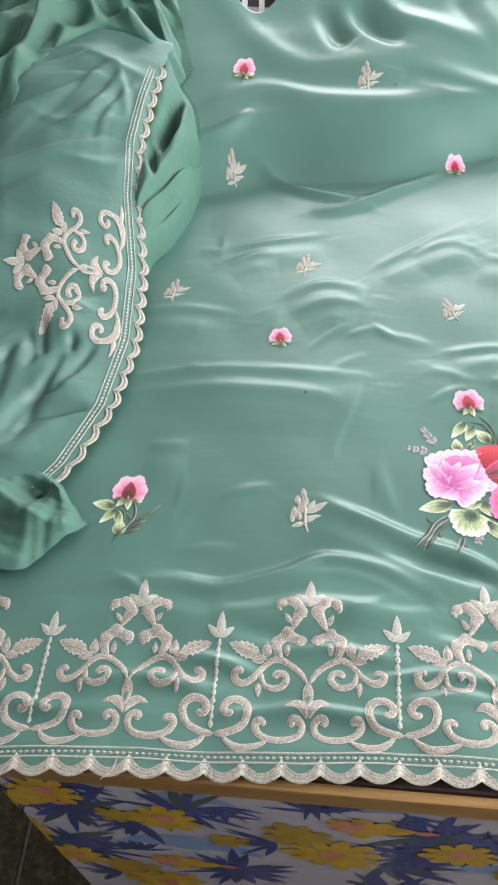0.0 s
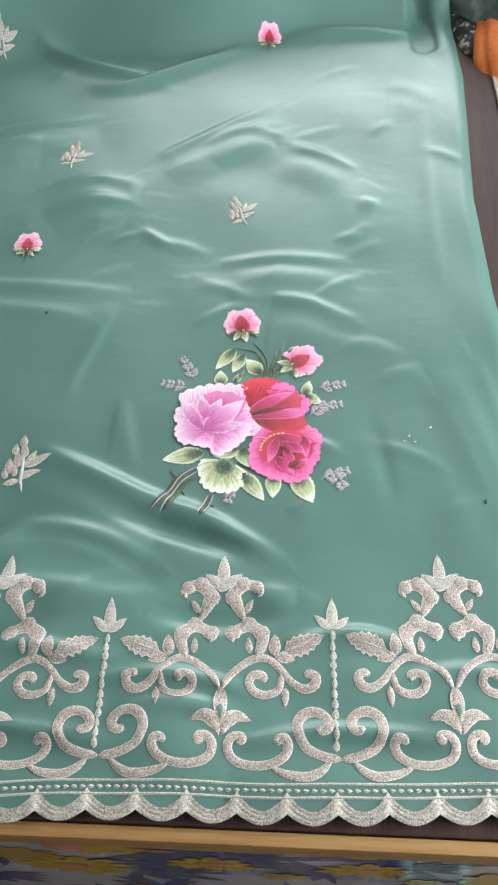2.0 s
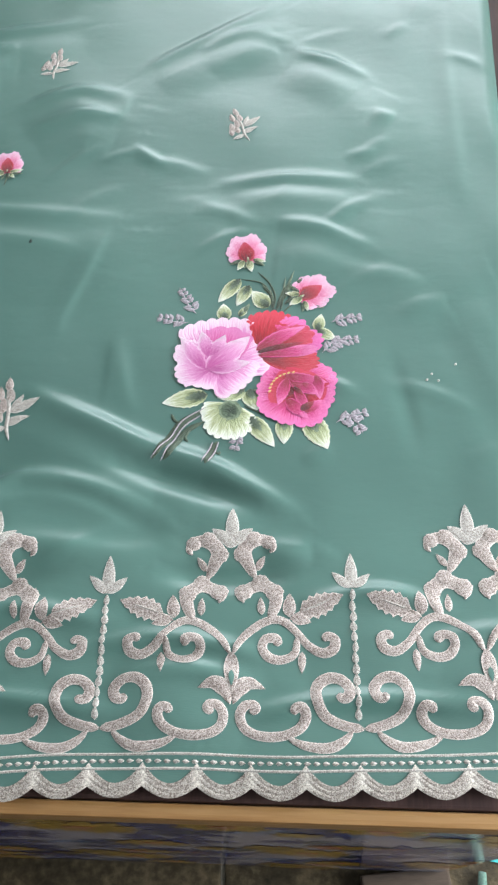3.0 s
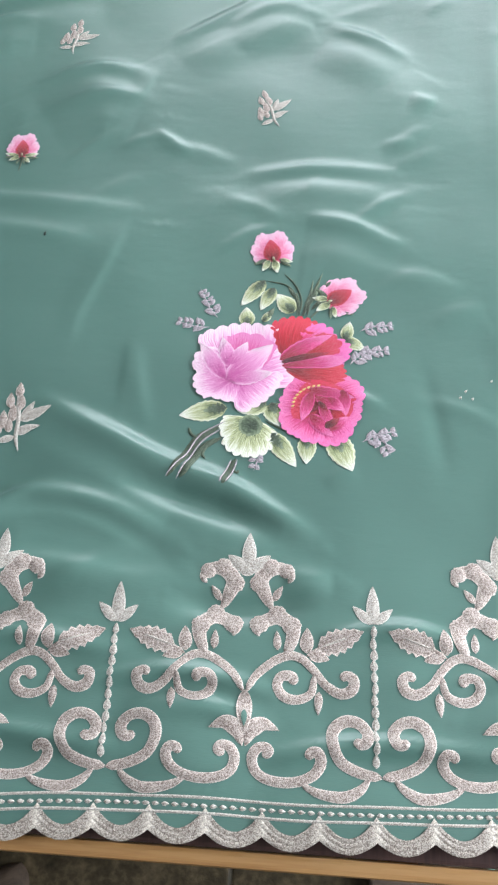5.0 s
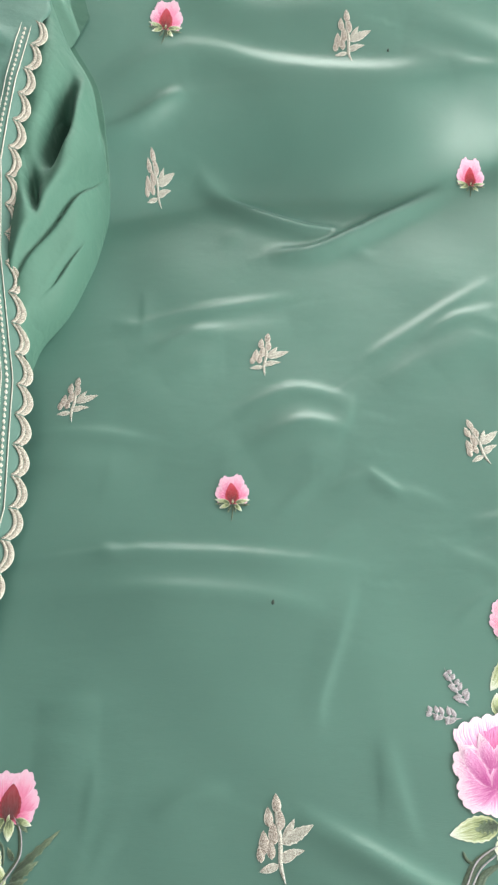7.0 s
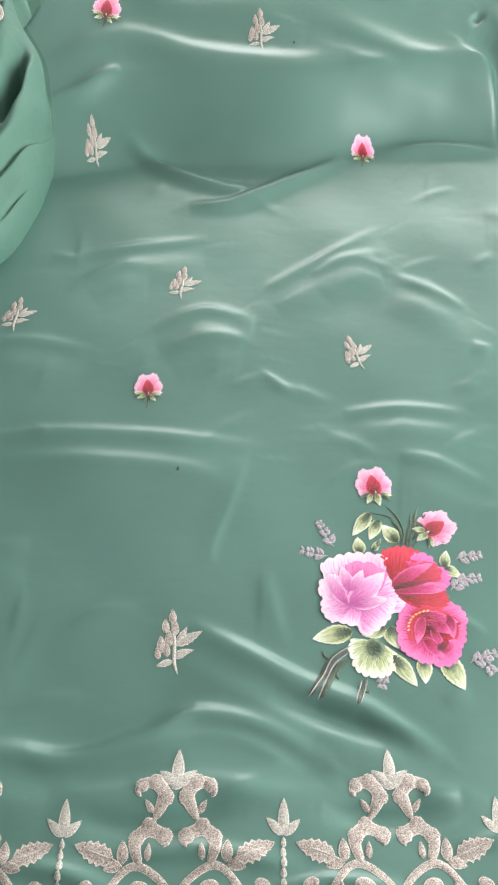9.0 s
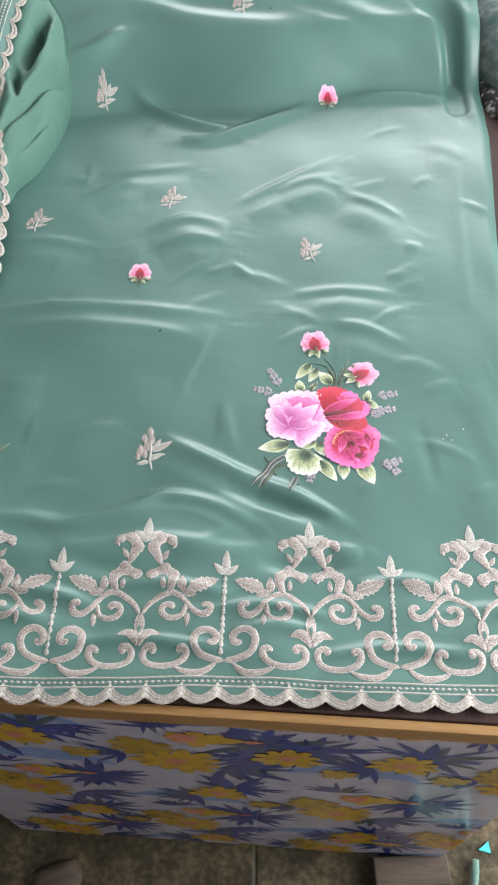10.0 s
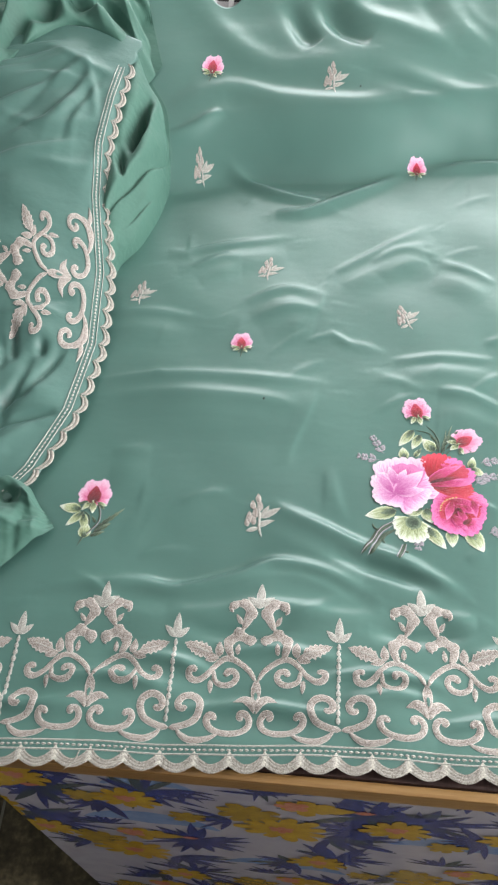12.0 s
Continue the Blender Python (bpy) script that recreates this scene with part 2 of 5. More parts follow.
def thing(name, label, category, group="", place=None):
    ob = new(name)
    ob.empty_display_size = 0.05
    if place is not None:
        ob.matrix_basis = place
    return tagged(ob, label, category, group)


def join_geo(pieces):
    verts, faces, uvs = [], [], []
    for g in pieces:
        o = len(verts)
        verts.extend(g[0])
        faces.extend([tuple(i + o for i in f) for f in g[1]])
        uvs.extend(g[2] if len(g) > 2 else [(0.5, 0.5)] * len(g[0]))
    return verts, faces, uvs


def grid_faces(rows, cols):
    return [(i * cols + j, i * cols + j + 1, (i + 1) * cols + j + 1, (i + 1) * cols + j) for i in range(rows - 1) for j in range(cols - 1)]


def box(x0, x1, y0, y1, z0, z1, bevel=0.0):
    bm = bmesh.new()
    bmesh.ops.create_cube(bm, size=1)
    for v in bm.verts:
        v.co = Vector(((x0 + x1) / 2 + v.co.x * (x1 - x0), (y0 + y1) / 2 + v.co.y * (y1 - y0), (z0 + z1) / 2 + v.co.z * (z1 - z0)))
    if bevel:
        bmesh.ops.bevel(bm, geom=list(bm.edges), offset=bevel, segments=2, affect="EDGES", profile=0.6)
    return bm


def spline(points, n):
    """Catmull-Rom through the points, n samples."""
    p = np.asarray(points, float)
    p = np.vstack([2 * p[0] - p[1], p, 2 * p[-1] - p[-2]])
    t = np.linspace(0, len(p) - 3 - 1e-6, n)
    k = t.astype(int)
    f = (t - k)[:, None]
    a, b, c, d = p[k], p[k + 1], p[k + 2], p[k + 3]
    return 0.5 * (2 * b + (c - a) * f + (2 * a - 5 * b + 4 * c - d) * f * f + (3 * b - a - 3 * c + d) * f ** 3)


def smoothstep(a, b, x):
    t = np.clip((x - a) / (b - a), 0, 1)
    return t * t * (3 - 2 * t)


# ---- the lie of the kurta on the table ----
TOP = 0.800
RIDGES = []


def ridge(height, above, below, *points):
    """A crease along the points: height, and its width on the left and on the right hand of its run."""
    line = spline(points, 4 * len(points)) - (0, 0.004)
    upright = np.ptp(line[:, 1]) > np.ptp(line[:, 0])
    flat = 0.6 if upright and abs(height) < 0.0050 else 1.8 if line[:, 1].mean() < 0.52 else 1.25 if abs(height) < 0.0050 else 1.1
    RIDGES.append((flat * height, 0.95 * above, 0.85 * below, line))
    if 0.0010 < height < 0.0050 and below < 0.022 and np.ptp(line[:, 0]) > 0.03:
        RIDGES.append((1.15 * height, 0.0, 0.020, line - (0, 0.012)))


# long creases across the middle
ridge(0.0027, 0.0056, 0.0170, (-0.235, 0.681), (-0.16, 0.693), (-0.072, 0.692), (0.034, 0.681))
ridge(0.0014, 0.0080, 0.0194, (-0.205, 0.661), (-0.12, 0.664), (-0.03, 0.655), (0.015, 0.640))
ridge(0.0018, 0.0048, 0.0146, (0.030, 0.668), (0.018, 0.628), (0.002, 0.583), (0.000, 0.560))
ridge(0.0021, 0.0056, 0.0134, (-0.160, 0.912), (-0.093, 0.930), (-0.015, 0.944))
ridge(0.0018, 0.0064, 0.0121, (-0.135, 0.885), (-0.100, 0.905), (-0.070, 0.908))
ridge(0.0023, 0.0056, 0.0146, (-0.062, 0.818), (-0.012, 0.842), (0.036, 0.832))
ridge(0.0018, 0.0064, 0.0146, (-0.045, 0.790), (0.0, 0.808), (0.034, 0.800))
ridge(0.0016, 0.0048, 0.0121, (0.036, 0.834), (0.034, 0.815), (0.028, 0.797))
ridge(0.0023, 0.0056, 0.0146, (0.052, 0.872), (0.106, 0.912), (0.176, 0.962))
ridge(0.0021, 0.0064, 0.0121, (0.100, 0.890), (0.135, 0.915), (0.170, 0.926))
ridge(0.0023, 0.0048, 0.0158, (0.190, 0.894), (0.222, 0.878), (0.255, 0.850))
ridge(0.0023, 0.0056, 0.0146, (0.122, 0.716), (0.175, 0.722), (0.236, 0.716))
ridge(0.0014, 0.0080, 0.0170, (0.130, 0.698), (0.180, 0.700), (0.230, 0.694))
ridge(0.0023, 0.0056, 0.0158, (0.168, 0.668), (0.200, 0.662), (0.240, 0.640))
ridge(0.0016, 0.0064, 0.0146, (-0.235, 0.797), (-0.180, 0.802), (-0.120, 0.790))
ridge(0.0014, 0.0064, 0.0146, (-0.195, 0.578), (-0.150, 0.582))
ridge(0.0014, 0.0048, 0.0146, (0.255, 0.800), (0.275, 0.792))
ridge(0.0014, 0.0040, 0.0097, (0.045, 0.765), (0.075, 0.740))
# swags above the border
ridge(0.0049, 0.0072, 0.0162, (-0.230, 0.410), (-0.150, 0.416), (-0.100, 0.409), (-0.045, 0.424), (-0.010, 0.440), (0.036, 0.432), (0.085, 0.408))
ridge(0.0023, 0.0064, 0.0170, (-0.060, 0.410), (-0.010, 0.424), (0.030, 0.418), (0.070, 0.396))
ridge(0.0035, 0.0072, 0.0182, (-0.015, 0.510), (0.035, 0.484), (0.075, 0.463), (0.115, 0.452))
ridge(-0.0030, 0.0080, 0.0090, (0.045, 0.452), (0.098, 0.434), (0.150, 0.416))
ridge(0.0031, 0.0064, 0.0146, (0.085, 0.456), (0.120, 0.444), (0.172, 0.410))
ridge(0.0023, 0.0080, 0.0194, (-0.110, 0.390), (-0.075, 0.384), (0.0, 0.392), (0.060, 0.384), (0.1, 0.39))
ridge(0.0018, 0.0072, 0.0170, (0.150, 0.386), (0.180, 0.384))
ridge(0.0014, 0.0096, 0.0146, (-0.160, 0.500), (-0.155, 0.470), (-0.170, 0.450))
ridge(0.0018, 0.0056, 0.0121, (0.045, 0.560), (0.052, 0.520), (0.060, 0.490))
# ripples between the border scrolls
ridge(0.0030, 0.0060, 0.0090, (-0.28, 0.300), (-0.23, 0.292), (-0.18, 0.298))
ridge(0.0028, 0.0060, 0.0080, (-0.16, 0.345), (-0.10, 0.338), (-0.06, 0.325))
ridge(0.0030, 0.0060, 0.0090, (0.06, 0.305), (0.10, 0.312), (0.14, 0.304))
ridge(0.0025, 0.0060, 0.0080, (0.24, 0.322), (0.29, 0.330), (0.34, 0.318))
ridge(-0.0025, 0.0080, 0.0080, (-0.09, 0.368), (-0.04, 0.362), (0.02, 0.372))
ridge(-0.0030, 0.0080, 0.0080, (0.08, 0.372), (0.13, 0.366), (0.18, 0.374))
ridge(0.0033, 0.0053, 0.0072, (-0.22, 0.315), (-0.16, 0.322), (-0.10, 0.312))
ridge(0.0033, 0.0053, 0.0072, (-0.10, 0.290), (-0.02, 0.297), (0.06, 0.288))
ridge(0.0033, 0.0053, 0.0072, (0.02, 0.322), (0.09, 0.330), (0.15, 0.318))
ridge(0.0033, 0.0053, 0.0072, (0.13, 0.283), (0.20, 0.292), (0.28, 0.286))
ridge(0.0028, 0.0053, 0.0072, (-0.06, 0.345), (0.0, 0.350), (0.06, 0.340))
ridge(0.0030, 0.0053, 0.0082, (0.17, 0.350), (0.22, 0.356), (0.26, 0.346))
# foot of the rise
ridge(0.0076, 0.0078, 0.0144, (-0.030, 0.996), (0.020, 1.002), (0.091, 1.044), (0.150, 1.082))
ridge(0.0083, 0.0094, 0.0144, (0.185, 1.092), (0.260, 1.100), (0.338, 1.098))
ridge(0.0076, 0.0078, 0.0126, (-0.100, 1.090), (-0.060, 1.058), (0.000, 1.030), (0.045, 1.024))
ridge(0.0076, 0.0094, 0.0108, (-0.200, 1.100), (-0.150, 1.120), (-0.110, 1.150))
ridge(0.0070, 0.0180, 0.0300, (-0.200, 1.140), (-0.110, 1.190), (-0.020, 1.170), (0.080, 1.160), (0.150, 1.175))
# folds on the raised top
ridge(0.0036, 0.0200, 0.0300, (-0.190, 1.400), (-0.120, 1.300), (-0.050, 1.235), (0.030, 1.230), (0.100, 1.240))
ridge(-0.0105, 0.0190, 0.0170, (-0.020, 1.350), (0.005, 1.290), (0.025, 1.265))
ridge(-0.0112, 0.0190, 0.0136, (0.030, 1.350), (0.060, 1.300), (0.105, 1.268))
ridge(0.0063, 0.0214, 0.0187, (0.045, 1.420), (0.090, 1.330), (0.150, 1.300), (0.230, 1.270))
ridge(0.0042, 0.0214, 0.0204, (0.110, 1.225), (0.180, 1.205), (0.260, 1.180), (0.330, 1.160))
ridge(-0.0045, 0.0204, 0.0180, (0.170, 1.440), (0.190, 1.350), (0.215, 1.300))
ridge(0.0037, 0.0163, 0.0180, (0.230, 1.430), (0.255, 1.340), (0.300, 1.290))
ridge(-0.0142, 0.0190, 0.0102, (0.300, 1.215), (0.330, 1.200), (0.348, 1.150), (0.350, 1.080), (0.352, 1.060))
ridge(0.0052, 0.0119, 0.0102, (0.330, 1.260), (0.362, 1.200), (0.370, 1.120), (0.372, 1.050))
ridge(-0.0045, 0.0102, 0.0090, (0.310, 1.250), (0.320, 1.240))
ridge(0.0012, 0.0136, 0.0170, (0.300, 0.990), (0.325, 0.985), (0.345, 0.960))
# long soft lines down the open side
ridge(0.0015, 0.0064, 0.0121, (0.335, 0.960), (0.325, 0.800), (0.320, 0.680))
ridge(0.0016, 0.0080, 0.0146, (0.300, 0.560), (0.320, 0.480), (0.345, 0.400))
ridge(0.0030, 0.0080, 0.0121, (0.335, 0.600), (0.350, 0.520), (0.370, 0.440))
ridge(-0.0020, 0.0064, 0.0090, (0.245, 0.540), (0.252, 0.490), (0.256, 0.450))

# faint creases all over the field
crease_rnd = random.Random(77)
for _ in range(46):
    fx, fy, fa = crease_rnd.uniform(-0.20, 0.36), crease_rnd.uniform(0.39, 1.06), radians(crease_rnd.choice((8, -12, 24, 35, -30, 85)) + crease_rnd.uniform(-12, 12))
    fq = crease_rnd.uniform(0.012, 0.034)
    fdx, fdy = fq * math.cos(fa), fq * math.sin(fa)
    ridge(crease_rnd.uniform(0.0005, 0.00098), crease_rnd.uniform(0.003, 0.006), crease_rnd.uniform(0.006, 0.013), (fx - fdx, fy - fdy), (fx, fy + 0.15 * fq), (fx + fdx, fy + fdy))


def creases(x, y):
    out = np.zeros_like(x)
    for h, wa, wb, line in RIDGES:
        reach = 3.2 * max(wa, wb)
        near = (x > line[:, 0].min() - reach) & (x < line[:, 0].max() + reach) & (y > line[:, 1].min() - reach) & (y < line[:, 1].max() + reach)
        if not near.any():
            continue
        px, py = x[near], y[near]
        best = np.full(px.shape, 1e9)
        side, along = np.zeros_like(px), np.zeros_like(px)
        for i in range(len(line) - 1):
            (ax, ay), (bx, by) = line[i], line[i + 1]
            dx, dy = bx - ax, by - ay
            t = np.clip(((px - ax) * dx + (py - ay) * dy) / (dx * dx + dy * dy), 0, 1)
            qx, qy = px - ax - t * dx, py - ay - t * dy
            d = np.hypot(qx, qy)
            m = d < best
            best = np.where(m, d, best)
            side = np.where(m, dx * qy - dy * qx, side)
            along = np.where(m, (i + t) / (len(line) - 1), along)
        taper = np.sin(np.pi * (0.03 + 0.94 * along)) ** 0.9
        if wa == 0:
            q = np.where(side > 0, -best, best) / wb
            out[near] += h * smoothstep(-0.2, 1.05, q) * (1 - smoothstep(0.95, 2.9, q)) * taper
            continue
        w = np.where(side > 0, wa, wb)
        out[near] += h * np.exp(-(best / w) ** 2) * taper
    return out


def ripple(x, y):
    """Low, uneven swell of the cloth."""
    return (0.0011 * np.sin(11 * x + 17 * y + 0.7) * np.sin(23 * y - 6 * x + 1.3)
            + 0.0006 * np.sin(41 * x + 9 * y) * np.sin(31 * y + 13 * x + 2)
            + 0.00012 * np.sin(120 * x + 5 * np.sin(9 * y)) * smoothstep(0.05, 0.3, x))


def pile_under(x, y):
    """The folded clothes that the top of the kurta lies over."""
    yy = y - 0.13 * x + 0.010 * np.sin(17 * x)
    return 0.064 * smoothstep(1.058, 1.150, yy) + 0.046 * smoothstep(1.12, 1.30, yy) + 0.070 * smoothstep(1.26, 1.50, yy)


def kurta_right(y):
    return np.interp(y, (0.2, 0.45, 0.55, 0.67, 0.80, 0.90, 1.01, 1.12, 1.22, 1.32, 1.5), (0.408, 0.380, 0.369, 0.366, 0.369, 0.379, 0.390, 0.391, 0.386, 0.396, 0.42))


def kurta_z(x, y):
    x, y = np.asarray(x, float), np.asarray(y, float)
    z = TOP + 0.004 + ripple(x, y) + creases(x, y) + pile_under(x, y)
    edge = np.clip((kurta_right(y) - x) / 0.014, 0, 1)
    return np.maximum(z - 0.004 * (1 - edge) ** 2, TOP + 0.0005) - 2.5 * np.maximum(0, -0.318 - x)


SCALLOP = 0.0302
HEM = 0.2372


def hem_wave(x):
    return 0.0022 * np.sin(9 * np.asarray(x, float) + 1.2) + 0.0012 * np.sin(26 * np.asarray(x, float))


def hem_edge(x):
    """Lower outline of the scalloped hem."""
    ph = ((np.asarray(x, float) - 0.110) / SCALLOP) % 1.0
    return HEM - 0.0024 + 0.0066 * np.abs(2 * ph - 1) ** 1.9 + hem_wave(x)


# ---- embroidery, drawn on the cloth ----
class Cloth:
    """Maps plan coordinates to the surface of a cloth."""

    def __init__(self, height, to_plan):
        self.height, self.to_plan = height, to_plan

    def lay(self, u, v, lift):
        x, y = self.to_plan(np.asarray(u, float), np.asarray(v, float))
        return np.stack([x, y, self.height(x, y) + lift + 0.0003], 1)


def at(cx, cy, angle=0.0, size=1.0, flip=1.0, tall=1.0):
    c, s = math.cos(radians(angle)) * size, math.sin(radians(angle)) * size
    return lambda u, v: (cx + c * flip * u - s * v * tall, cy + s * flip * u + c * v * tall)


def stroke(cloth, points, width, n=None, rise=0.0005, taper=(0.5, 0.5), lift=0.0001, round_ends=True, widths=None):
    """A raised cord along a spline. taper: width at both ends; widths: the width at each point instead."""
    n = n or 5 * len(points)
    p = spline(points, n)
    d = np.gradient(p, axis=0)
    d /= np.linalg.norm(d, axis=1)[:, None] + 1e-12
    t = np.linspace(0, 1, n)
    if widths is None:
        w = width * np.interp(t, (0, 0.25, 0.75, 1), (taper[0], 1, 1, taper[1])) / 2
    else:
        w = width * spline([(k, q) for k, q in enumerate(widths)], n)[:, 1] / 2
    if round_ends:
        w = w * np.sqrt(np.clip(np.minimum(t, 1 - t) * n / 2.2, 0.05, 1))
    s = np.array([-1, -0.86, 0, 0.86, 1])
    u = p[:, :1] - d[:, 1:] * w[:, None] * s
    v = p[:, 1:] + d[:, :1] * w[:, None] * s
    z = lift + rise * (1 - s ** 4) * np.clip(w / (width / 2), 0.3, 1)[:, None]
    verts = cloth.lay(u.ravel(), v.ravel(), z.ravel())
    uvs = np.stack([np.repeat(t, 5), np.tile((s + 1) / 2, n)], 1)
    return list(verts), grid_faces(n, 5), list(uvs)


def petal(cloth, bx, by, angle, length, width, lobes=3, ruffle=0.05, layer=0.0, rise=0.0006, blunt=0.55, rows=7, cols=17, wobble=0.0):
    """A petal or leaf from its root outwards; UV u runs from root to rim."""
    u = np.linspace(0.02, 1, rows)[:, None]
    s = np.linspace(-1, 1, cols)[None, :]
    shape = np.sin(np.pi * np.clip(u, 0, 1) ** blunt * 0.5) ** 0.9
    rim = 1 - 0.20 * s ** 2 + ruffle * np.abs(np.cos(lobes * np.pi * s / 2 + wobble)) ** 0.6 - 0.5 * ruffle
    fx = length * u * (1 - (1 - rim) * u ** 1.5)
    fy = width / 2 * s * shape * (1 + 0.5 * ruffle * np.sin(3 * u * np.pi + wobble))
    c, sn = math.cos(radians(angle)), math.sin(radians(angle))
    uu, vv = bx + c * fx - sn * fy, by + sn * fx + c * fy
    z = 0.0002 + layer + rise * np.sin(np.pi * (0.15 + 0.8 * u)) * (1 - s ** 2) ** 0.6
    verts = cloth.lay(uu.ravel(), vv.ravel(), z.ravel())
    uvs = np.stack([np.repeat(u.ravel(), cols), np.tile((s.ravel() + 1) / 2, rows)], 1)
    return list(verts), grid_faces(rows, cols), list(uvs)


def leaf(cloth, bx, by, tx, ty, width, serrate=0.0, layer=0.0, rise=0.0005, rows=12):
    """A pointed leaf from (bx, by) to its tip (tx, ty)."""
    length, ang = math.hypot(tx - bx, ty - by), math.atan2(ty - by, tx - bx)
    u = np.linspace(0, 1, rows)[:, None]
    s = np.array([-1, -0.6, 0, 0.6, 1])[None, :]
    half = width / 2 * np.sin(np.pi * u ** 0.75) ** 0.85 * (1 + serrate * np.where(np.arange(rows)[:, None] % 2 == 0, 1, -1)) + width * 0.02
    fx, fy = length * (u + 0 * s), half * s
    c, sn = math.cos(ang), math.sin(ang)
    z = 0.0002 + layer + rise * (1 - s ** 2) * np.sin(np.pi * (0.08 + 0.88 * u))
    verts = cloth.lay((bx + c * fx - sn * fy).ravel(), (by + sn * fx + c * fy).ravel(), z.ravel())
    uvs = np.stack([np.repeat(u.ravel(), 5), np.tile((s.ravel() + 1) / 2, rows)], 1)
    return list(verts), grid_faces(rows, 5), list(uvs)


def mirrored(points, side):
    return [(side * a, b) for a, b in points]


MM = 0.001


def bell_geo(cloth, side, path, widths, lobes, drop):
    """A flower bell: one swelling arm bent over an open throat, round lobes on its back, and a hanging drop inside."""
    g = [stroke(cloth, mirrored(path, side), 1.0, 34, widths=widths)]
    for k, (cu, cv, r) in enumerate(lobes):
        verts, faces, uvs = disc(cloth, side * cu, cv, r, 0.0004 + 0.0001 * k, 0.0003)
        g.append((verts, faces, [(q, 0.5 + 0.46 * q) for q, _ in uvs]))
    (bu, bv), (tu, tv), w = drop
    g.append(leaf(cloth, side * bu, bv, side * tu, tv, w, rows=8))
    return g


UPPER_BELL = ([(16, 127), (10.4, 137), (8.0, 144), (12, 149.5), (18, 152), (24, 150.5), (26.6, 146), (24.5, 142.5)], (3.0, 8.0, 9.6, 8.8, 8.2, 7.2, 4.6, 2.0), ((7.2, 142.5, 5.6), (14.6, 152.5, 5.4), (23.8, 150.2, 4.8)), ((15.6, 132.5), (21.4, 141), 4.4))
LOWER_BELL = ([(23, 99), (27, 109), (27, 116.5), (19.6, 122.4), (12, 120.8), (6.4, 116.6), (7.6, 110.4)], (4.6, 7.6, 9.0, 9.4, 9.0, 7.8, 2.2), ((26.8, 117, 5.6), (18.4, 124.6, 5.6), (7.6, 118.2, 5.8)), ((18.6, 102.5), (18.0, 114), 4.6))


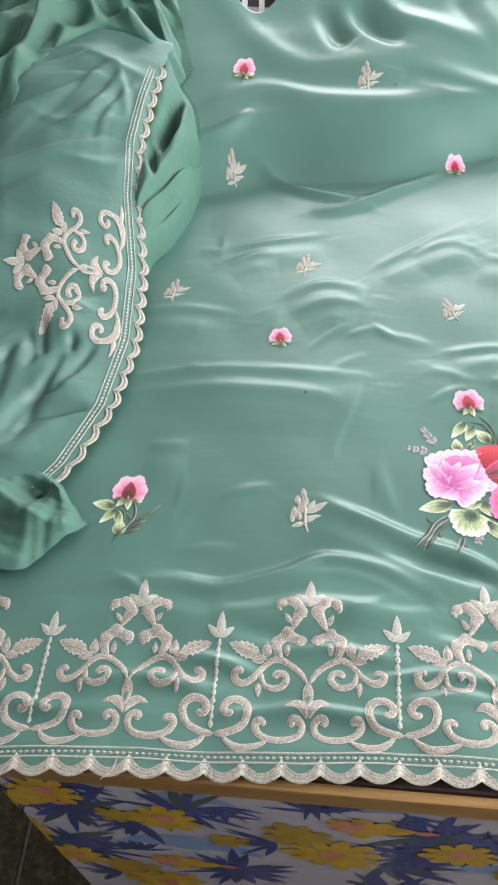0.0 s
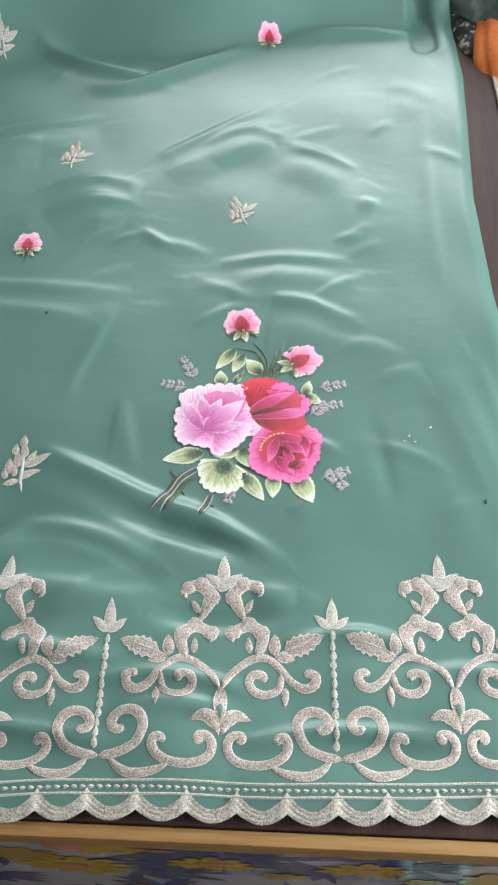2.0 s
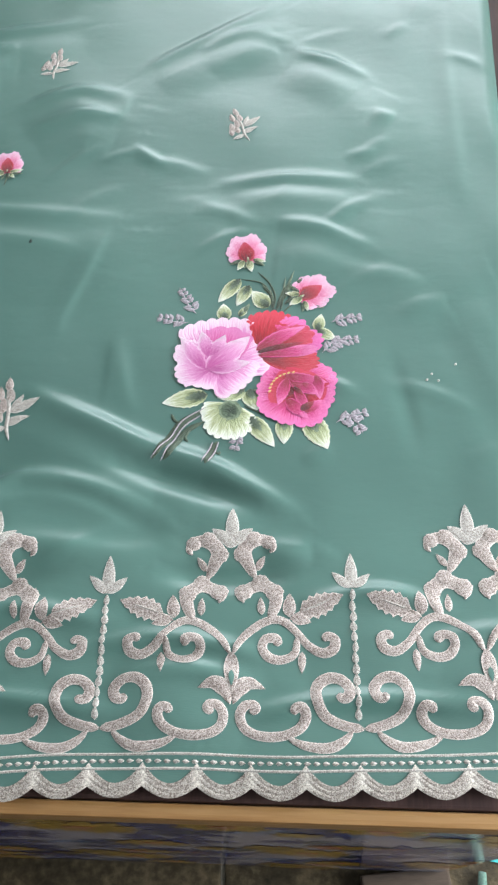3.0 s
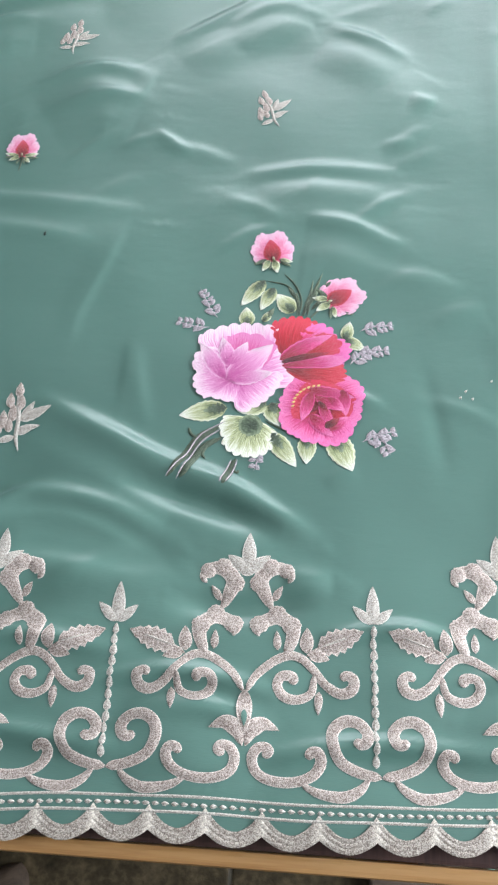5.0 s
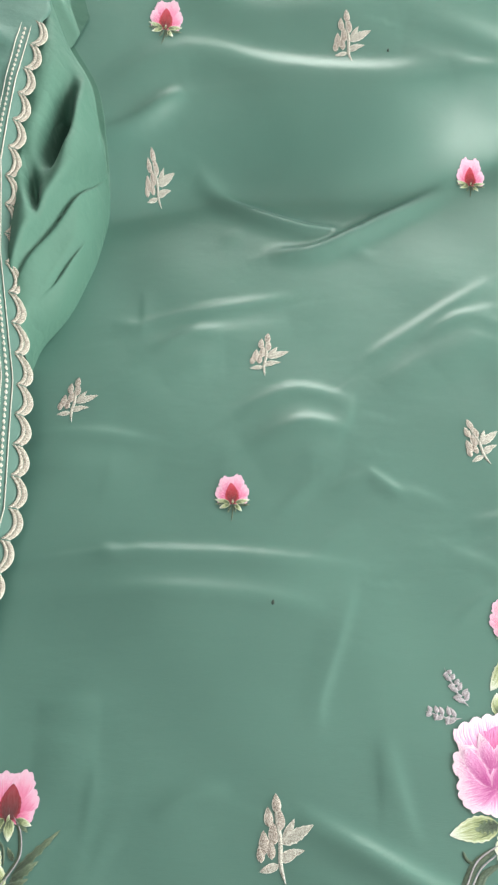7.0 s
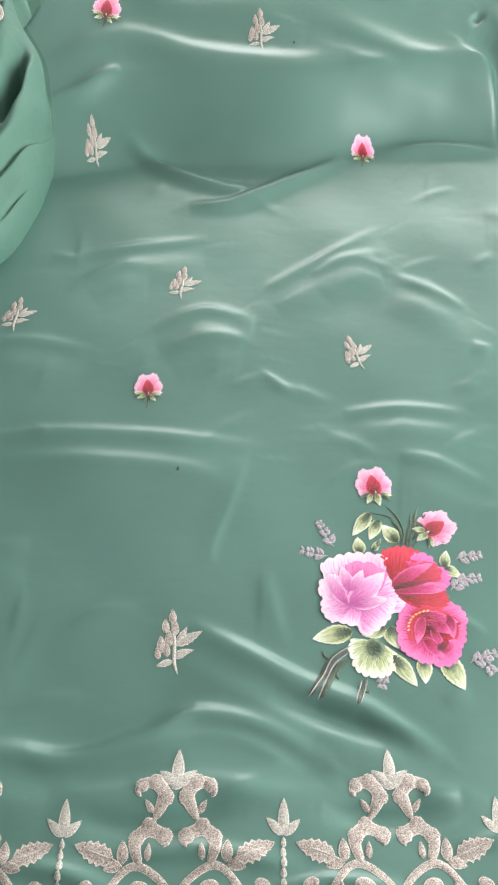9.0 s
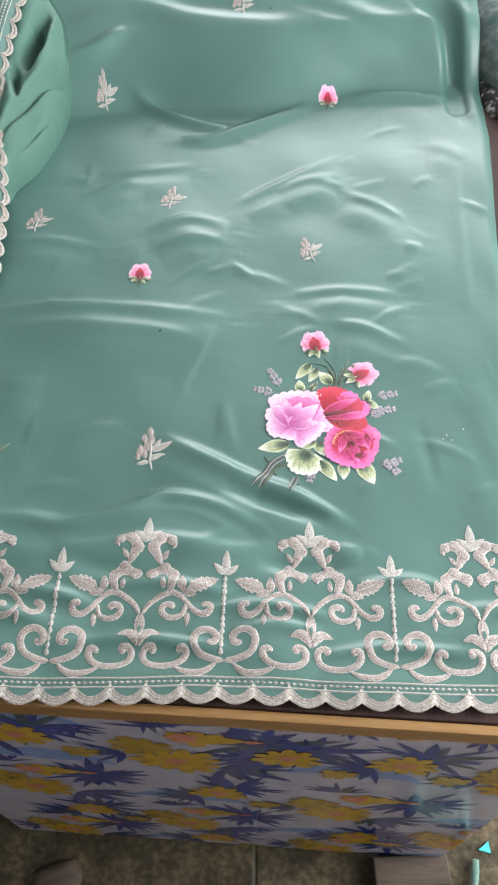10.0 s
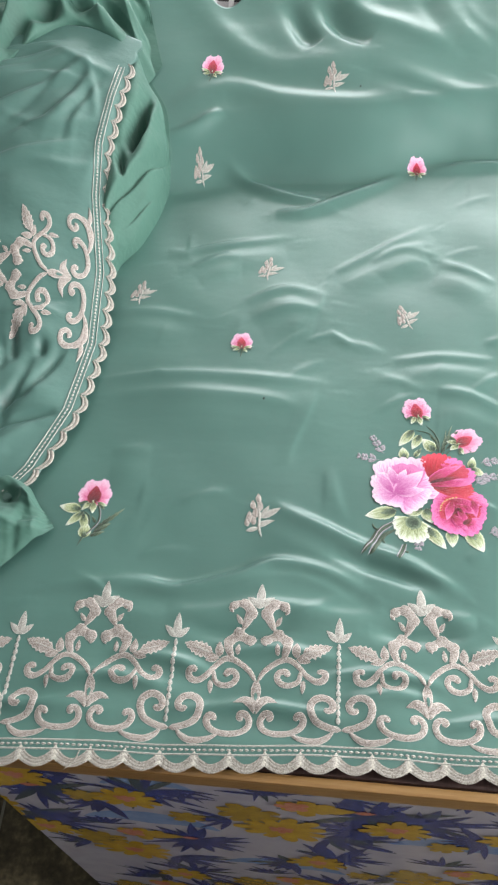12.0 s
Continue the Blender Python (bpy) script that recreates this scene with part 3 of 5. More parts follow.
def scroll_motif(parent, cloth, stem_sides=(1,), wide=True, sides=(-1, 1)):
    """One repeat of the scroll border about u = 0; units are millimetres over the hem's edge."""
    arch = []
    for s in sides:
        arch.append(stroke(cloth, mirrored([(0.6, 77.5), (6.8, 88), (17.2, 96.4), (25.8, 99.5), (32.6, 97.7), (39.2, 91.6), (45.6, 83.5), (53.8, 78.4), (60.6, 80.4), (62, 86.1), (57.8, 88.6), (55.6, 85.6)], s), 1.0, 60, widths=(3.2, 4.8, 5.2, 5.2, 5.0, 4.8, 5.0, 5.8, 6.4, 6.0, 5.6, 4.8)))
        arch.append(stroke(cloth, mirrored([(39.7, 89), (37.7, 78.6), (30.1, 74.6), (22.4, 76), (18.4, 81.6), (20.6, 87.2), (26.6, 87.4), (28.2, 82.8)], s), 1.0, 44, widths=(3.4, 4.6, 5.2, 5.8, 5.6, 5.6, 6.2, 5.2)))
        arch.append(leaf(cloth, s * 42.1, 79.5, s * 41.4, 66.5, 4.6, rows=8))
    motif = part("scroll_motif", join_geo(arch), ZARI, parent, "silver-pink corded scroll embroidery with arched stems")
    part("tulip", join_geo([stroke(cloth, mirrored([(0.8, 48.5), (4.2, 57), (10.6, 60.6), (19.8, 57.6)], s), 1.0, 24, widths=(1.6, 8.6, 7.6, 0.8)) for s in (-1, 1)]), ZARI, motif)
    part("tulip_bud", leaf(cloth, 0, 79, 0, 54, 8.6, layer=0.0003, rise=0.0004, rows=14), ZARI, motif)
    part("tulip_eye", leaf(cloth, 0, 68, 0, 59, 3.2, layer=0.0009, rise=0.0001, rows=8), SATIN, motif)
    part("crown", join_geo([leaf(cloth, 0.6, 151, 1.2, 175, 8.4), leaf(cloth, 0.6, 150, 14, 160, 7.6), leaf(cloth, 0.4, 150, -12, 160, 7.6), leaf(cloth, -5, 150, 6.5, 150.5, 6.4, rows=7)]), SILVER, motif)
    for s in sides:
        part("upper_bell", join_geo(bell_geo(cloth, s, *UPPER_BELL)), ZARI, motif)
        part("lower_bell", join_geo(bell_geo(cloth, s, *LOWER_BELL)), ZARI, motif)
        part("side_leaf", join_geo([leaf(cloth, s * 41.5, 103.6, s * 68.5, 113.4, 13, 0.17, rows=13), stroke(cloth, mirrored([(35, 99), (39, 102), (45, 105.2)], s), 1.8, 10)]), ZARI, motif)
        part("side_leaf_vein", stroke(cloth, mirrored([(43, 104.3), (52, 107.4), (60, 110.4)], s), 1.1, 10, rise=0.0004, lift=0.0007), SILVER, motif)
        part("side_bud", leaf(cloth, s * 35.2, 101, s * 36.0, 116, 7.8, rows=9), ZARI, motif)
        part("side_bud", leaf(cloth, s * 36.2, 101, s * 48.6, 97.6, 7.0, rows=9), ZARI, motif)
        part("lower_scroll", stroke(cloth, mirrored([(10.4, 43.7), (14.0, 45.7), (12.6, 48.4), (7.7, 47.6), (4.8, 42.4), (6.6, 36), (12.7, 32), (22.3, 30.6), (31.9, 32), (39.4, 36), (42.6, 42.0), (40.6, 46.4), (36.6, 45.8), (36.2, 42.6)], s), 1.0, 76, widths=(4.6, 5.4, 5.2, 5.6, 5.8, 5.6, 5.4, 5.6, 5.4, 5.8, 6.2, 5.8, 5.4, 4.4)), ZARI, motif)
        part("lower_scroll", stroke(cloth, mirrored([(31, 30.6), (41, 26.0), (54.0, 24.4), (63, 28), (69.5, 34.6)], s), 1.0, 26, widths=(2.2, 4.8, 6.0, 5.0, 2.0)), ZARI, motif)
        if wide:
            part("volute", stroke(cloth, mirrored([(75.5, 34.8), (64.3, 36.9), (53.6, 42.2), (49.0, 51.5), (50.2, 59.3), (56.6, 63.6), (64.0, 62.6), (68.6, 57.4), (67.4, 52.3), (63.6, 51.4), (62.0, 54.2)], s), 1.0, 64, widths=(5.0, 5.8, 6.0, 6.4, 6.8, 6.6, 6.2, 6.6, 6.4, 5.6, 4.4)), ZARI, motif)
        else:
            part("volute", stroke(cloth, mirrored([(44, 27), (56, 28), (65, 34), (68, 43), (64.5, 51), (57, 52.6), (53, 47), (56, 42.5), (60, 45)], s), 1.0, 54, widths=(3, 5, 5.4, 5.6, 5.6, 5.6, 5.4, 5.2, 4.4)), ZARI, motif)
            part("volute", stroke(cloth, mirrored([(60, 29), (70, 24.5), (82, 25.5)], s), 1.0, 14, widths=(3.6, 5.2, 1.0)), ZARI, motif)
    for s in stem_sides:
        stem = [leaf(cloth, s * 74.6, 118, s * 75.4, 142, 7.6), leaf(cloth, s * 74.8, 118, s * 75 + 11.5, 128, 6.0), leaf(cloth, s * 74.4, 118, s * 75 - 12, 129.5, 6.0)]
        part("stem_crown", join_geo(stem), SILVER, motif)
        for k in range(12):
            part("bead", leaf(cloth, s * (72.8 + 0.14 * k), 39.5 + 6.4 * k, s * (72.9 + 0.14 * k) + 0.5 * math.sin(2.3 * k), 46.8 + 6.4 * k, 3.9 + 0.4 * math.sin(5 * k), rows=6), SILVER, motif)
    return motif


def sprig(parent, cx, cy, angle, size, lean, mat=SILVER):
    """A small silver sprig of buds and leaves."""
    c = Cloth(kurta_z, at(cx, cy, angle, MM * size, lean))
    s = part("sprig", join_geo([stroke(c, [(5, -25), (1, -14), (0, 0), (-3, 14), (-4, 20)], 3.0, 18, taper=(0.5, 0.7)), leaf(c, 1, -12, 13, -5, 5, rows=7), leaf(c, 0, -14, -13, -19, 5.5, rows=7)]), mat, parent, "small silver thread sprig")
    part("leaf", leaf(c, 1, -1, 22, 12, 8, 0.10), mat, s)
    part("leaf", leaf(c, 2, 0, 9, 15, 5.5, rows=9), mat, s)
    part("leaf", leaf(c, 1, -8, 17, -4, 5, 0.10), mat, s)
    for bx, by, r in ((-4, 24, 6.5), (-9, 15, 6.4), (-1, 14, 7.0), (-11, -1, 7.4), (-5, 5, 7.2), (-13, -8, 5.5), (-6, -5, 6)):
        part("bud", leaf(c, bx + 1, by - r, bx - 1, by + r, r * 0.95, rows=8), ZARI, s)
    return s


def rosebud(parent, cx, cy, angle, size, mat_out=BUD_PINK, mat_in=BUD_RED, stalk=True, name="rosebud", tall=1.3):
    """A ruffled pink cup with a red heart rising from its root, pale and dark sepals below."""
    c = Cloth(kurta_z, at(cx, cy, angle, MM * size, 1.0, tall))
    bud = part(name, petal(c, 0, -13, 92, 27, 24, 4, 0.07, 0.0001, rise=0.0003, cols=25), mat_out, parent, "pink embroidered rosebud with a red heart")
    for k, (bx, a, l, w) in enumerate(((-2, 154, 17, 13), (2, 24, 17, 13), (-2, 130, 23, 17), (2, 50, 23, 17), (-1, 108, 29, 17), (1, 76, 30, 17))):
        part("petal", petal(c, bx, -12.6, a, l, w, 3, 0.07, 0.0002 + 0.00012 * (k % 2), rise=0.0003, wobble=k, cols=21), mat_out, bud)
    part("heart", leaf(c, 0.3, -14, -1.2, 8.5, 16, 0.06, 0.0006, 0.0002, 17), mat_in, bud)
    part("root_knot", leaf(c, 0.4, -14, 0.6, -9.5, 2.2, layer=0.0018, rows=6), CREAM_LEAF, bud)
    if stalk:
        pale = ((-3, -12, -21, -8, 4.6), (-3, -13, -16, -17, 4.6), (3, -12, 21, -10, 4.6), (3, -14, 11, -21, 4.6))
        dark = ((4, -14, 21, -15, 3.2), (-5, -12, -21, -12.5, 3.0), (-2, -14, -6, -22, 3.0), (1, -14, 4, -22, 3.0))
    else:
        pale = ((-3, -12, -11, -22, 6.0), (1, -12, 3, -25, 7.5), (6, -12, 18, -15, 4.4))
        dark = ((-5, -11, -18, -15, 4.0), (5, -11, 16, -19, 4.4), (-1, -13, -4, -21, 3.0))
    for l in pale:
        part("sepal", leaf(c, *l, 0.08, layer=0.0006), CREAM_LEAF, bud)
    for l in dark:
        part("sepal", leaf(c, *l, 0.12, layer=0.0004), GREEN_LEAF, bud)
    if stalk:
        part("stalk", stroke(c, [(0, -13), (0, -21), (-2, -31)], 2.0, 10, taper=(1, 0.5)), STEM, bud)
    return bud


def disc(cloth, cx, cy, r, layer, rise=0.0):
    """A frilled round of stitches; UV u runs from the middle to the rim."""
    rows, cols = 5, 41
    u = np.linspace(0.02, 1, rows)[:, None]
    a = np.linspace(0, 2 * np.pi, cols)[None, :]
    rr = r * u * (1 + 0.035 * np.sin(13 * a) + 0.03 * np.sin(7 * a + 1))
    verts = cloth.lay((cx + rr * np.cos(a)).ravel(), (cy + rr * np.sin(a)).ravel(), (0.0001 + layer + rise * (1 - u ** 4) - (0.8 * layer if rise else 0) * u ** 6 + 0 * a).ravel())
    return list(verts), grid_faces(rows, cols), list(np.stack([np.repeat(u.ravel(), cols), np.tile(np.linspace(0.4, 0.6, cols), rows)], 1))


def rose(parent, name, label, petals, seed):
    """A rose of overlapping stitched petals (root u, v, angle, length, width, lobes, thread), laid from the back to the front."""
    c = Cloth(kurta_z, at(0.150, 0.540, 0, MM))
    g = random.Random(seed)
    whole = None
    for k, (bu, bv, a, l, w, lobes, m) in enumerate(petals):
        if lobes < 2:
            geo = leaf(c, bu, bv, bu + l * math.cos(radians(a)), bv + l * math.sin(radians(a)), w, 0.05, 0.0006 + 0.00006 * k, 0.0003, 15)
        else:
            geo = petal(c, bu, bv, a, l, w, lobes, 0.075, 0.0006 + 0.00006 * k, 0.00025, 0.62, 9, 12 + 5 * lobes, g.uniform(0, 6))
        if whole is None:
            whole = part(name, geo, m, parent, label)
        else:
            part("petal", geo, m, whole)
    return whole


# ---- the room: walls and ceiling are unseen, added to close the place ----
def wall_with_opening(name, axis, plane, thick, lo, hi, top, hole, mat):
    """A wall along one axis, with one opening (from, to, sill, head) cut through it."""
    a0, a1, b0, b1 = hole
    bm = bmesh.new()
    for u0, u1, z0, z1 in ((lo, a0, 0, top), (a1, hi, 0, top), (a0, a1, 0, b0), (a0, a1, b1, top)):
        if u1 - u0 < 0.01 or z1 - z0 < 0.01:
            continue
        piece = box(u0, u1, plane, plane + thick, z0, z1) if axis == "x" else box(plane, plane + thick, u0, u1, z0, z1)
        me = bpy.data.meshes.new("piece")
        piece.to_mesh(me)
        piece.free()
        bm.from_mesh(me)
        bpy.data.meshes.remove(me)
    return tagged(part(name, bm, mat, smooth=False), "unseen cream wall, added to close the room", "wall", kind="structure")


X0, X1, Y0, Y1, HIGH = -1.9, 1.6, -1.7, 2.9, 2.8
wall_with_opening("wall_north", "x", Y1, 0.2, X0 - 0.2, X1 + 0.2, HIGH, (-0.4, 1.5, 1.18, 2.18), PLASTER)
wall_with_opening("wall_east", "y", X1, 0.2, Y0, Y1, HIGH, (-0.18, 0.78, 0.0, 2.05), PLASTER)
# unseen walls kept dark so that less light bounces from left and front
for nm, b in (("wall_south", (X0 - 0.2, X1 + 0.2, Y0 - 0.2, Y0, 0, HIGH)), ("wall_west", (X0 - 0.2, X0, Y0, Y1, 0, HIGH))):
    tagged(part(nm, box(*b), DARK_WALL, smooth=False), "unseen grey wall, added to cut bounced light", "wall", kind="structure")
tagged(part("ceiling", box(X0 - 0.2, X1 + 0.2, Y0 - 0.2, Y1 + 0.2, HIGH, HIGH + 0.15), CEILING, smooth=False), "unseen grey ceiling, toned to set the bounced light", "ceiling", kind="structure")
floor = tagged(part("floor", box(X0 - 0.2, X1 + 0.2, Y0 - 0.2, Y1 + 0.2, -0.12, -0.004), GROUT, smooth=False), "dark olive stone slab floor with pale joints", "floor", kind="structure")
# assumed frame, out of view, around the far area lamp
window = tagged(part("unseen_window", box(-0.4, -0.35, Y1 + 0.06, Y1 + 0.12, 1.18, 2.18, 0.004), FRAME_WOOD, smooth=False), "unseen brown wooden window frame, added around the far lamp", "window", kind="structure")
for b in ((1.45, 1.5, 1.18, 2.18), (-0.35, 1.45, 1.18, 1.23), (-0.35, 1.45, 2.13, 2.18), (0.53, 0.57, 1.23, 2.13)):
    part("unseen_window_frame", box(b[0], b[1], Y1 + 0.10, Y1 + 0.16, b[2], b[3], 0.004), FRAME_WOOD, window, smooth=False)

# ---- the table ----
TURN = -2.6
PLACE = pose(0, 0.239, 0, 0, 0, TURN)
LEFT, RIGHT, DEEP = -0.312, 0.388, 1.62
table = thing("table", "dark-topped table with a pine front edge and flower-printed laminate front", "table", place=PLACE)
part("tabletop", box(LEFT, RIGHT, 0.0018, DEEP, 0.762, 0.7960, 0.002), WALNUT, table, "dark brown wood-grain tabletop, scuffed", smooth=False)
strip = box(LEFT, RIGHT, -0.0075, 0.0014, 0.764, 0.7935, 0.003)
part("front_edge", strip, PINE, table, "honey-coloured varnished pine edge strip", smooth=False)
part("side_edge", box(RIGHT + 0.0004, RIGHT + 0.005, 0.0, DEEP, 0.758, 0.7985, 0.001), PALE_EDGE, table, "pale edge banding", smooth=False)
part("wood_chip", box(0.205, 0.228, -0.0072, 0.004, 0.7585, 0.7642, 0.002), PINE, table)
front = part("front_panel", box(LEFT + 0.008, RIGHT - 0.004, 0.004, 0.016, 0.012, 0.7612, 0.001), P_WHITE, table, "white laminate panel printed with yellow flowers and blue leaves", smooth=False)
part("side_panel", box(LEFT + 0.008, LEFT + 0.022, 0.0184, DEEP - 0.02, 0.012, 0.7615, 0.001), P_WHITE, table, smooth=False)
part("side_panel", box(RIGHT - 0.018, RIGHT - 0.004, 0.0184, DEEP - 0.02, 0.012, 0.7615, 0.001), P_WHITE, table, smooth=False)
part("back_panel", box(LEFT + 0.0225, RIGHT - 0.0185, DEEP - 0.034, DEEP - 0.02, 0.012, 0.7615, 0.001), P_WHITE, table, smooth=False)
for lx, ly in ((LEFT + 0.0265, 0.0225), (RIGHT - 0.0585, 0.0225), (LEFT + 0.0265, DEEP - 0.08), (RIGHT - 0.0585, DEEP - 0.08)):
    part("leg", box(lx, lx + 0.036, ly, ly + 0.036, 0.0, 0.7615, 0.002), WALNUT, table, smooth=False)

PRINT_Y = 0.004


def printed(name, outline, mat, layer):
    """A flat printed shape on the front panel, cut off at the panel's rim."""
    pts = [(min(max(x, LEFT + 0.0085), RIGHT - 0.0045), PRINT_Y - 0.0003 * layer, min(max(z, 0.0125), 0.7606)) for x, z in outline]
    cx, cz = sum(p[0] for p in pts) / len(pts), sum(p[2] for p in pts) / len(pts)
    n = len(pts)
    return part(name, (pts + [(cx, PRINT_Y - 0.0003 * layer, cz)], [(i, n, (i + 1) % n) for i in range(n)]), mat, front, smooth=False)


def daisy_outline(x, z, r, n, rnd, squash=1.0):
    pts = []
    for k in range(n * 6):
        a = 2 * math.pi * k / (n * 6)
        rr = r * (0.62 + 0.38 * abs(math.sin(a * n / 2)) ** 0.6) * (1 + 0.10 * math.sin(3 * a + n) + rnd.uniform(-0.05, 0.05))
        pts.append((x + rr * math.cos(a), z + squash * rr * math.sin(a)))
    return pts


def blade_outline(x, z, a, length, width):
    c, s = math.cos(a), math.sin(a)
    side = [(t, width / 2 * math.sin(math.pi * t ** 0.8)) for t in (0, 0.15, 0.35, 0.55, 0.75, 0.9, 1.0)]
    loop = [(t * length, w) for t, w in side] + [(t * length, -w) for t, w in side[-2:0:-1]]
    return [(x + c * u - s * v, z + s * u + c * v) for u, v in loop]


rnd = random.Random(5)


def leaf_burst(x, z, r, n, a0, spread, mat=None):
    n = round(n * 1.6)
    for k in range(n):
        a = radians(a0 + spread * (k / max(1, n - 1) - 0.5) + rnd.uniform(-9, 9))
        printed("printed_leaf", blade_outline(x, z, a, r * rnd.uniform(0.65, 1.1), r * rnd.uniform(0.10, 0.20)), mat or (P_BLUE if rnd.random() < 0.86 else P_SLATE), 1 + k * 0.04)


def swoosh(x, z, r, a0, a1, wide):
    ring = [(x + r * math.cos(radians(a0 + (a1 - a0) * k / 12)), z + r * math.sin(radians(a0 + (a1 - a0) * k / 12))) for k in range(13)]
    inner = [(x + (r - wide * math.sin(math.pi * (k + 0.6) / 13)) * math.cos(radians(a0 + (a1 - a0) * k / 12)), z + (r - wide * math.sin(math.pi * (k + 0.6) / 13)) * math.sin(radians(a0 + (a1 - a0) * k / 12))) for k in range(13)]
    pts = [(px, PRINT_Y - 0.00012, pz) for px, pz in ring + inner]
    pts = [(min(max(px, LEFT + 0.0085), RIGHT - 0.0045), py, min(max(pz, 0.0125), 0.7606)) for px, py, pz in pts]
    part("printed_swoosh", (pts, [(k, k + 1, 14 + k, 13 + k) for k in range(12)]), P_SKY, front, smooth=False)


def flower_group(x, z):
    """A large open flower with a bud above and a cluster at its side."""
    swoosh(x + 0.185, z - 0.06, 0.085, 150, 20, 0.05)
    leaf_burst(x + 0.085, z + 0.085, 0.085, 11, 20, 330)
    leaf_burst(x - 0.055, z + 0.02, 0.06, 5, 190, 110)
    leaf_burst(x + 0.05, z - 0.02, 0.085, 7, -40, 130)
    leaf_burst(x - 0.01, z + 0.13, 0.05, 5, 100, 140)
    printed("printed_flower", daisy_outline(x, z, 0.050, 11, rnd, 1.0), P_YELLOW, 3)
    printed("printed_flower", daisy_outline(x - 0.036, z + 0.055, 0.035, 8, rnd), P_GOLD, 2.6)
    printed("printed_bud", daisy_outline(x + 0.024, z + 0.098, 0.029, 6, rnd), P_YELLOW, 2.8)
    printed("printed_bud", blade_outline(x + 0.03, z + 0.095, radians(8), 0.045, 0.026), P_YELLOW, 2.9)
    printed("printed_heart", daisy_outline(x + 0.012, z + 0.100, 0.017, 5, rnd), P_ORANGE, 4)
    printed("printed_heart", daisy_outline(x - 0.002, z, 0.014, 6, rnd), P_ORANGE, 4)
    printed("printed_bud", blade_outline(x + 0.07, z + 0.098, 0.1, 0.022, 0.012), P_ORANGE, 3.5)


def flower_single(x, z):
    leaf_burst(x + 0.02, z + 0.03, 0.075, 8, 30, 260)
    leaf_burst(x - 0.03, z - 0.02, 0.07, 6, 200, 160)
    printed("printed_flower", daisy_outline(x, z, 0.037, 10, rnd), P_YELLOW, 3)
    printed("printed_flower", daisy_outline(x + 0.056, z - 0.055, 0.022, 7, rnd), P_GOLD, 2.7)
    printed("printed_heart", daisy_outline(x, z + 0.002, 0.012, 6, rnd), P_ORANGE, 4)


for gx, gz in ((0.0, 0.578), (-0.191, 0.393), (0.19, 0.341), (-0.011, 0.190), (0.375, 0.545), (-0.205, 0.06), (0.20, 0.03), (0.37, 0.16), (-0.335, 0.57)):
    flower_group(gx, gz)
for gx, gz in ((0.234, 0.622), (-0.159, 0.648), (0.038, 0.423), (-0.145, 0.253), (0.232, 0.173), (0.115, 0.620), (0.02, 0.07), (-0.262, 0.700), (-0.285, 0.48)):
    flower_single(gx, gz)
for sx, sz in ((-0.10, 0.70), (-0.02, 0.735), (0.06, 0.72), (0.17, 0.745), (0.29, 0.735)):
    leaf_burst(sx, sz, 0.05, 3, -60, 90)
    swoosh(sx - 0.03, sz - 0.02, 0.05, 160, 20, 0.03)

# ---- the kurta ----
kurta = thing("kurta", "sea-green satin kurta laid flat, embroidered with roses and silver scrolls", "kurta", place=Matrix())


def kurta_top(x):
    return 1.50 - 0.165 * np.exp(-((x + 0.115) / 0.075) ** 2)


def kurta_sheet():
    cols, rows = 330, 430
    s, t = np.meshgrid(np.linspace(0, 1, cols), np.linspace(0, 1, rows))
    left = -0.345
    y = 0.24 + 1.26 * t
    for _ in range(4):
        x = left + s * (kurta_right(y) - left)
        y = hem_edge(x) + t * (kurta_top(x) - hem_edge(x))
    z = kurta_z(x.ravel(), y.ravel())
    return np.stack([x.ravel(), y.ravel(), z], 1), grid_faces(rows, cols)


fabric = part("fabric", kurta_sheet(), SATIN, kurta, "glossy creased sea-green satin")
thick = fabric.modifiers.new("thickness", "SOLIDIFY")
thick.thickness, thick.offset = 0.0007, -1

PLAIN = Cloth(kurta_z, lambda u, v: (u, v))


def scallop_geo(x0):
    """One scallop of the hem: a corded crescent with a ruled edge."""
    n, out = 15, []
    for lo, hi, rise in ((-0.10, 0.30, 0.0005), (0.30, 0.66, 0.0004), (0.66, 1.0, 0.0003)):
        x = np.linspace(x0, x0 + SCALLOP, n)
        e = hem_edge(x)
        u = np.repeat(x, 4)
        s = np.tile(np.array([0, 0.33, 0.67, 1.0]), n)
        deep = 0.0070 + 0.0042 * np.abs(2 * (x - x0) / SCALLOP - 1) ** 2
        v = np.repeat(e, 4) + np.repeat(deep, 4) * (lo + (hi - lo) * s)
        verts = PLAIN.lay(u, v, 0.0002 + rise * np.sin(np.pi * (0.1 + 0.8 * s)))
        out.append((list(verts), grid_faces(n, 4), list(np.stack([s, np.repeat(np.linspace(0, 1, n), 4)], 1))))
    return join_geo(out)


for k in range(-15, 9):
    x0 = 0.110 + SCALLOP * k
    if x0 > -0.345 and x0 + SCALLOP < 0.400:
        part("scallop", scallop_geo(x0), LACE, kurta)


def stitch_line(v0, width, dashed):
    out = []
    if dashed:
        step = 0.0052
        for k in range(int(0.72 / step)):
            x = -0.335 + k * step
            out.append(leaf(PLAIN, x, HEM + v0 + float(hem_wave(x)), x + 0.0042, HEM + v0 + float(hem_wave(x + 0.004)), width, rows=5, rise=0.0009))
    else:
        pts = [(x, HEM + v0 + float(hem_wave(x)) + 0.0003 * math.sin(70 * x)) for x in np.linspace(-0.340, 0.396, 60)]
        out.append(stroke(PLAIN, pts, width, 240, 0.0008, (1, 1)))
    return join_geo(out)


